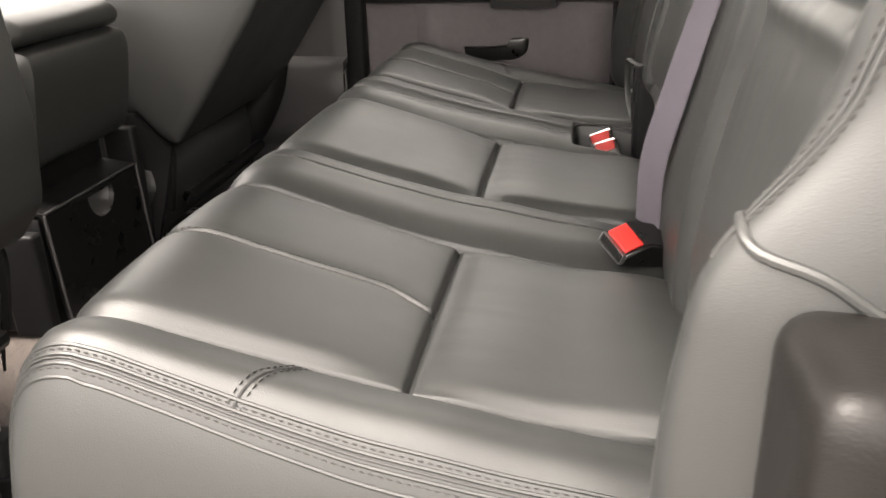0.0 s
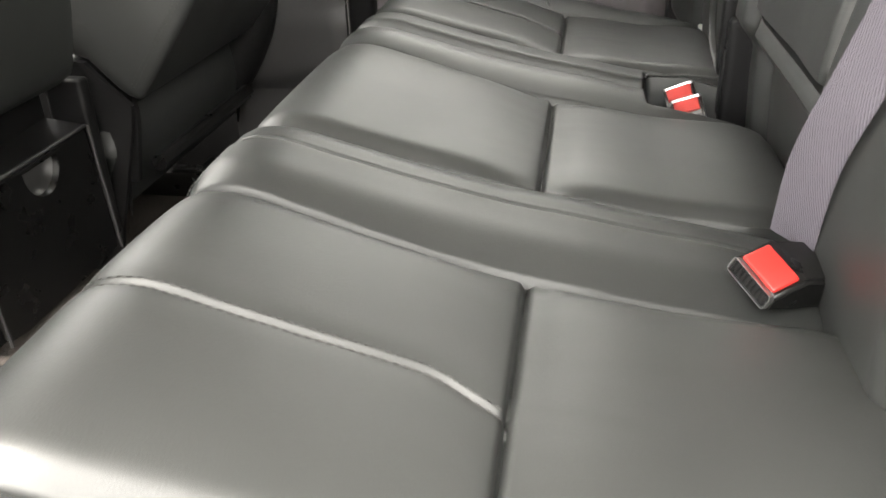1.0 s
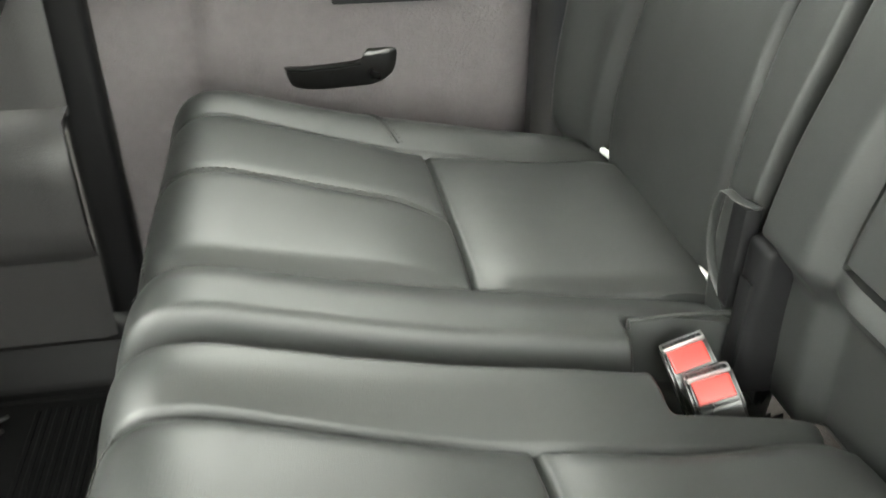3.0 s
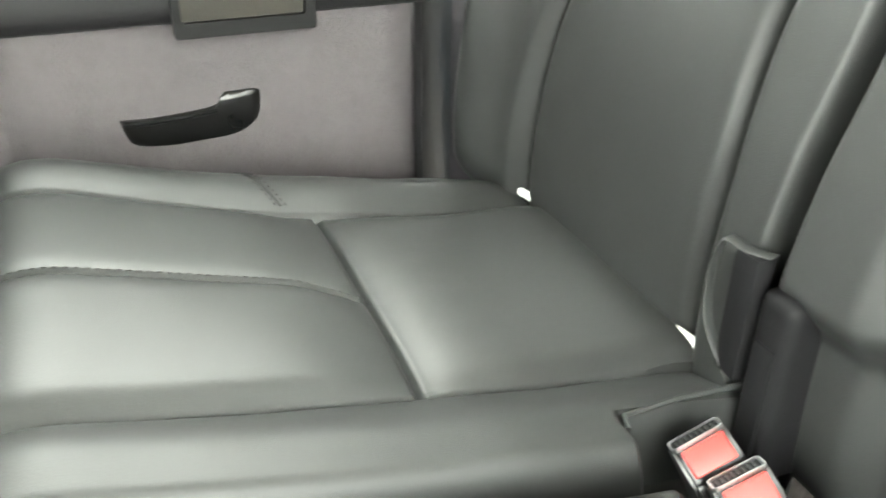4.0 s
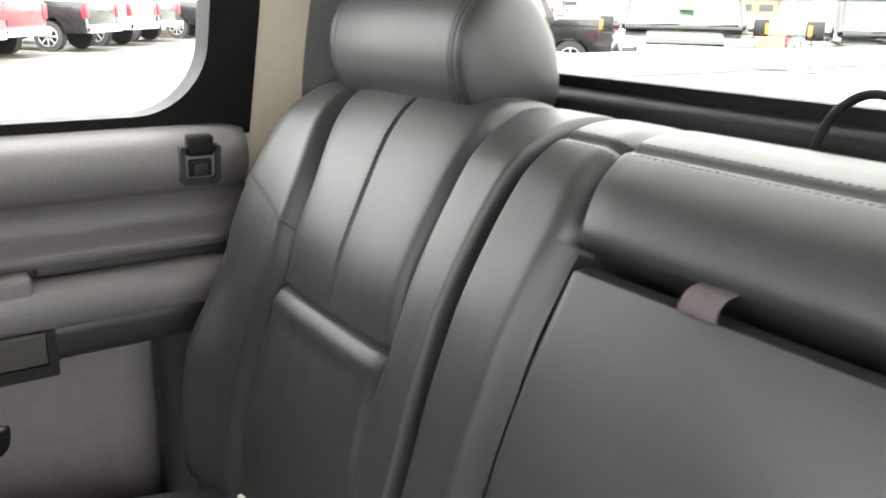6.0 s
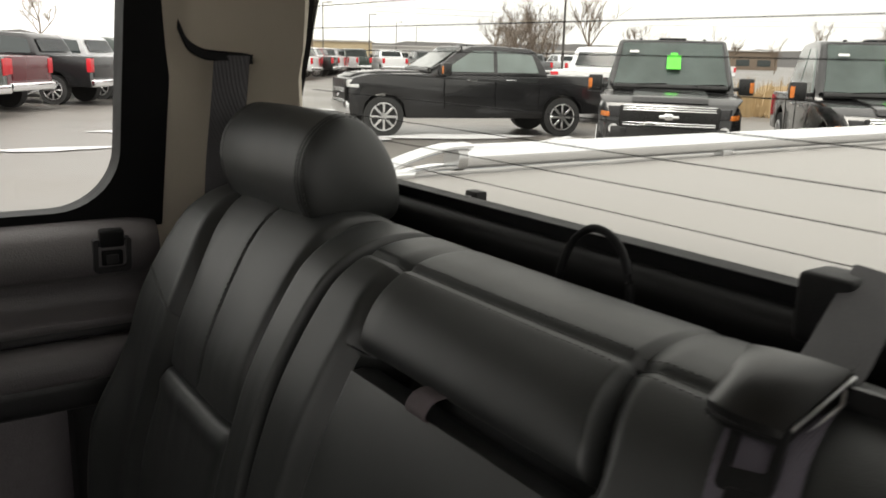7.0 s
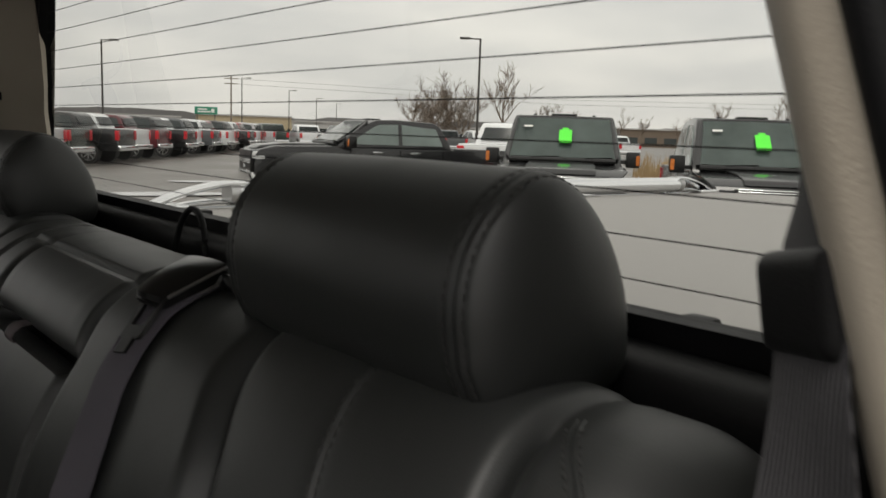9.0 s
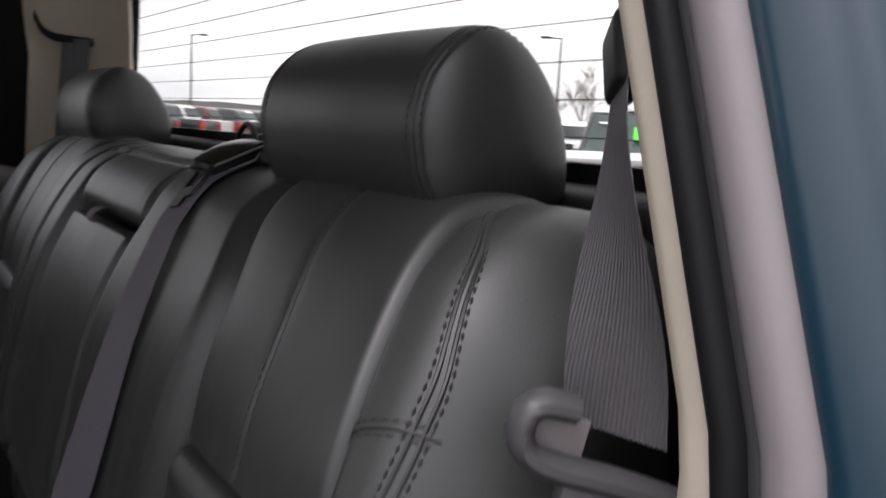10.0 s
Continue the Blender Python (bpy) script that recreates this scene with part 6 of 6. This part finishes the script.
        thing_part(ob, "hang_tag", joined(q, turned(box_bm(-0.006, 0.006, -0.05, 0.05, 0.13, 0.20, 0.004, 1), pose(0.80, 0.04, 1.585 * h, 0, -48, 0))), GREEN_TAG, m, "blank fluorescent green hang tag")
        thing_part(ob, "sticker", turned(box_bm(-0.004, 0.004, -0.07, 0.07, -0.02, 0.02), pose(0.63, -0.58, 1.735 * h, 0, -48, 0)), PAPER, m)
    return ob


# trucks that stand close behind the bed
TH = math.degrees(math.atan2(0.292, -0.956))
pickup((10.52, 14.91), TH, "black_car_paint", "black crew-cab pickup parked side-on with chrome handles", 3, False, "", 0.93)
HEAD = math.degrees(math.atan2(-0.662, -0.747))
pickup((11.1, 9.95), HEAD, "charcoal_car_paint", "dark grey heavy pickup with towing mirrors and a green windshield tag", 2, True, "heavy pickups with green tags", 1.0, -0.10)
pickup((12.0, 6.95), HEAD, "charcoal_car_paint", "dark grey heavy pickup with towing mirrors and a green windshield tag", 2, True, "heavy pickups with green tags", 1.0, -0.10)

# the long row along the lot, tails towards the lane
RH = math.degrees(math.atan2(0.62, -0.78))
PAINTS = [n + "_car_paint" for n in "grey green maroon black silver green black white maroon black white grey white red black white red silver black grey".split()]
WORD = {"grey_car_paint": "grey", "green_car_paint": "dark green", "maroon_car_paint": "maroon", "black_car_paint": "black", "silver_car_paint": "silver", "white_car_paint": "white", "red_car_paint": "red"}
for i, pnt in enumerate(PAINTS):
    s = -14.0 + 3.0 * i
    tx, ty_ = 8.7 + 0.62 * s, 29.6 + 0.78 * s
    pickup((tx - 0.78 * 2.9 + 0.3 * math.sin(i * 2.3), ty_ + 0.62 * 2.9), RH, pnt, WORD[pnt] + " pickup in the parked row, tail lights facing the lane", 1, False, "pickups parked in a row")
# second row further off
for i in range(14):
    pnt = PAINTS[(i * 7 + 4) % len(PAINTS)]
    pickup((26 + 3.0 * i * 0.75, 66 - 3.0 * i * 0.55), RH - 70, pnt, WORD[pnt] + " pickup far across the lot", 0, False, "pickups far across the lot")
pickup((17.5, 17.4), HEAD + 170, "white_car_paint", "white pickup parked behind the black one", 1)


# lamp posts
def lamp_post(x, y, height, arm, label="dark bronze parking lot lamp post with a flat head"):
    ob = thing("lamp_post", label, "lamp post", "parking lot lamp posts", at=(x, y, GROUND))
    part("pole", tube_bm([(x, y, GROUND), (x, y, GROUND + height)], 0.11, 8, 0.08), POLE, ob)
    part("base", tube_bm([(x, y, GROUND), (x, y, GROUND + 0.7)], 0.3, 12), WALL_GREY, ob)
    a = Vector((math.cos(arm), math.sin(arm), 0))
    e = Vector((x, y, GROUND + height)) + a * 1.3
    part("arm", tube_bm([(x, y, GROUND + height - 0.05), tuple(e)], 0.05, 6), POLE, ob)
    part("lamp_head", turned(box_bm(-0.5, 0.3, -0.2, 0.2, -0.08, 0.08, 0.03, 2), Matrix.Translation(e) @ Matrix.Rotation(arm, 4, "Z")), POLE, ob)


lamp_post(44.5, 49.2, 9.0, 2.35)
lamp_post(27.2, 84.5, 9.5, -0.6)
for dx, dy, d, hh in ((0.444, 0.896, 150, 10), (0.491, 0.871, 190, 10), (0.518, 0.855, 230, 10), (0.538, 0.843, 270, 10), (0.73, 0.684, 240, 9), (0.846, 0.532, 260, 9)):
    lamp_post(dx * d, dy * d, hh, -0.6)
pole = thing("utility_pole", "wooden utility pole with cross-arms far off", "utility pole", at=(0.433 * 170, 0.901 * 170, GROUND))
ux, uy = 0.433 * 170, 0.901 * 170
part("pole", tube_bm([(ux, uy, GROUND), (ux, uy, GROUND + 11.5)], 0.18, 8, 0.12), BARK, pole)
for zz in (10.9, 9.9):
    part("cross_arm", turned(box_bm(-1.3, 1.3, -0.07, 0.07, -0.08, 0.08), pose(ux, uy, GROUND + zz, 0, 0, -25)), BARK, pole)
    part("wire", tube_bm([(ux, uy, GROUND + zz), (ux + 60, uy - 32, GROUND + zz - 1.3), (ux + 120, uy - 66, GROUND + zz)], 0.025, 4), POLE, pole)


# bare trees
def bare_tree(x, y, height, spread, seed, label="bare leafless winter tree", thick=None):
    rnd = random.Random(seed)
    ob = thing("bare_tree", label, "tree", "bare winter trees", at=(x, y, GROUND))
    limbs, twigs = [], []

    def grow(p, d, length, r, depth):
        n = 3
        pts = [p]
        for _ in range(n):
            d = (d + Vector((rnd.uniform(-1, 1), rnd.uniform(-1, 1), rnd.uniform(-0.4, 0.7))) * 0.16).normalized()
            pts.append(pts[-1] + d * length / n)
        (limbs if depth < 2 else twigs).append(tube_bm(pts, r, 5 if depth < 2 else 3, r * 0.6))
        if depth >= 4:
            return
        for k in range(rnd.choice((3, 4)) if depth else 6):
            a = pts[rnd.choice((1, 2, 3)) if depth else rnd.choice((2, 2, 3, 3))]
            side = Vector((rnd.uniform(-1, 1), rnd.uniform(-1, 1), rnd.uniform(0.1, 0.9))).normalized()
            grow(a, (d * 0.55 + side * spread).normalized(), length * rnd.uniform(0.5, 0.72), r * (0.50 if depth < 2 else 0.72), depth + 1)
    grow(Vector((x, y, GROUND)), Vector((0, 0, 1)), height * 0.42, thick or height * 0.014, 0)
    part("trunk", joined(*limbs), BARK, ob)
    part("twigs", joined(*twigs), BARK, ob)


for dx, dy, d, hh, sp, sd in ((0.617, 0.787, 95, 7, 0.9, 1), (0.632, 0.775, 96, 9.5, 0.8, 2), (0.648, 0.762, 98, 10, 0.75, 3), (0.663, 0.749, 97, 8, 0.9, 4), (0.640, 0.768, 104, 7.5, 0.9, 12), (0.655, 0.756, 92, 6.0, 1.0, 13), (0.625, 0.781, 90, 5.0, 1.0, 14), (0.693, 0.721, 85, 10, 0.6, 5), (0.73, 0.684, 120, 8.5, 0.7, 6), (0.749, 0.662, 130, 6.5, 0.7, 7), (0.785, 0.62, 160, 7.5, 0.8, 8), (0.797, 0.604, 160, 7, 0.8, 9), (0.825, 0.566, 150, 6.5, 0.7, 10), (0.848, 0.53, 130, 8, 0.7, 11), (0.881, 0.473, 110, 10, 0.55, 15), (0.91, 0.415, 120, 9, 0.7, 16), (0.925, 0.38, 110, 8.5, 0.7, 17), (0.94, 0.34, 115, 8, 0.7, 18), (0.16, 0.987, 110, 10, 0.7, 19)):
    bare_tree(dx * d, dy * d, hh, sp, sd)

for k in range(9):
    ang = 0.662 + 0.007 * k
    bare_tree(math.sin(ang) * (92 + 2.2 * (k % 3)), math.cos(ang) * (92 + 2.2 * (k % 3)), 6.2 + 1.6 * math.sin(k * 1.9), 1.15, 40 + k, "dense bare winter brush with brown twigs", 0.10)
# low far buildings, sign and wooded rise
def building(x, y, w, d, h, rz, mat, label):
    ob = thing("commercial_building", label, "building", "low commercial buildings", at=(x, y, GROUND))
    m = pose(x, y, GROUND, 0, 0, rz)
    part("wall", turned(box_bm(-w / 2, w / 2, -d / 2, d / 2, 0, h), m), mat, ob)
    part("roof", turned(box_bm(-w / 2 - 0.3, w / 2 + 0.3, -d / 2 - 0.3, d / 2 + 0.3, h, h + 0.35), m), WALL_GREY, ob)
    for k in range(int(w / 5)):
        part("window", turned(box_bm(-w / 2 + 1.2 + 5 * k, -w / 2 + 4.4 + 5 * k, -d / 2 - 0.06, -d / 2 + 0.1, 0.9, h * 0.55), m), CARGLASS, ob)


building(125, 205, 44, 20, 3.6, -30, WALL_GREY, "low pale grey commercial building far off")
building(95, 190, 22, 16, 4.2, -28, WALL_TAN, "low tan commercial building far off")
building(160, 190, 26, 18, 3.4, -38, WALL_GREY, "low pale grey commercial building far off")
building(62, 185, 26, 16, 3.2, -20, WALL_GREY, "low pale grey commercial building far off")
building(190, 140, 16, 14, 4.5, -50, BARK, "dark barn-like building behind the trees")
building(200, 118, 14, 12, 3.2, -55, WALL_TAN, "low tan commercial building far off")
sg = thing("road_sign", "green overhead road sign far off", "road sign", at=(0.408 * 175, 0.913 * 175, GROUND))
sm_ = pose(0.408 * 175, 0.913 * 175, GROUND, 0, 0, -24)
part("board", turned(box_bm(-2.2, 2.2, -0.08, 0.08, 3.9, 5.4, 0.05, 1), sm_), SIGN_GREEN, sg)
part("writing", turned(joined(box_bm(-1.6, 0.2, -0.12, -0.09, 4.8, 5.05), box_bm(-1.6, 0.9, -0.12, -0.09, 4.3, 4.55), box_bm(1.0, 1.6, -0.12, -0.09, 4.3, 5.0)), sm_), PAPER, sg)
for sx in (-1.7, 1.7):
    part("post", turned(tube_bm([(sx, 0, 0), (sx, 0, 4)], 0.12, 6), sm_), POLE, sg)
rows = []
for i in range(160):
    a = radians(8 + i * 164 / 159)
    R_ = 520
    hgt = 9 + 3.5 * noise.noise((i * 0.13, 0, 4)) + 2.0 * noise.noise((i * 0.6, 0, 9)) + 0.9 * noise.noise((i * 2.1, 0, 1))
    rows.append([(R_ * math.sin(a - radians(40)) * 1.0, R_ * math.cos(a - radians(40)), GROUND - 1), (R_ * math.sin(a - radians(40)), R_ * math.cos(a - radians(40)), GROUND + hgt), (1.1 * R_ * math.sin(a - radians(40)), 1.1 * R_ * math.cos(a - radians(40)), GROUND + hgt * 0.9)])
hill = link("backdrop", grid_bm(rows), FAR_HILL)
tagged(hill, "grey wooded rise on the horizon", "hill", kind="structure")

# dry grass verge behind the trucks, and old snow
rows = [[(22 + 0.4 * j * 0.55 + 1.6 * i * 0.83, 16.5 - 0.4 * j * 0.83 + 1.6 * i * 0.55, GROUND + 0.03 + 0.30 * sstep(0, 4, i) + 0.22 * noise.noise((i * 0.9, j * 0.9, 2))) for j in range(110)] for i in range(18)]
verge = link("grass_verge", grid_bm(rows), GRASS)
tagged(verge, "dry tan winter grass verge behind the parked trucks", "grass", kind="stuff")
gb = bmesh.new()
rg = random.Random(5)
for _ in range(5200):
    i, j = rg.uniform(0, 3.4), rg.uniform(0, 109)
    x, y = 21.5 + 0.4 * j * 0.55 + 1.6 * i * 0.83, 16.5 - 0.4 * j * 0.83 + 1.6 * i * 0.55
    hgt, dx, dy = rg.uniform(0.5, 1.3), rg.uniform(-0.2, 0.2), rg.uniform(-0.2, 0.2)
    v = [gb.verts.new(p) for p in ((x - 0.02, y + 0.02, GROUND), (x + 0.02, y - 0.02, GROUND), (x + dx, y + dy, GROUND + hgt))]
    gb.faces.new(v)
tagged(link("tall_grass", gb, GRASS), "tall dry tan grass stalks", "grass", kind="stuff")


def snow_patch(x, y, rx, ry, rz, hgt, seed):
    rows = []
    for i in range(10):
        r = i / 9
        rows.append([(rx * r * math.cos(t) * (1 + 0.35 * noise.noise((math.cos(t) * 1.6, math.sin(t) * 1.6, seed))), ry * r * math.sin(t) * (1 + 0.35 * noise.noise((math.cos(t) * 1.6, math.sin(t) * 1.6, seed + 3))), hgt * (1 - r ** 2) * (0.8 + 0.5 * noise.noise((r * 3, t, seed))) + 0.022) for t in np.linspace(0, 2 * math.pi, 29)[:-1]])
    ob = link("snow_patch", turned(grid_bm(rows, close_v=True), pose(x, y, GROUND, 0, 0, rz)), SNOW)
    tagged(ob, "thin grey patch of old snow on the asphalt", "snow", "patches of old snow")


for q in ((7.4, 14.3, 0.9, 0.35, -20, 0.05, 1), (9.6, 14.0, 1.6, 0.4, -20, 0.05, 2), (7.2, 18.3, 1.7, 0.5, -15, 0.012, 3), (10.3, 22.0, 1.5, 0.45, -15, 0.012, 4), (6.2, 16.0, 1.0, 0.3, -15, 0.012, 5), (4.6, 17.0, 1.2, 0.35, -10, 0.012, 6), (8.6, 11.3, 0.7, 0.3, -20, 0.15, 7), (10.9, 12.0, 0.9, 0.4, -20, 0.15, 8), (2.3, 14.5, 0.8, 0.25, 0, 0.01, 9)):
    snow_patch(*q)
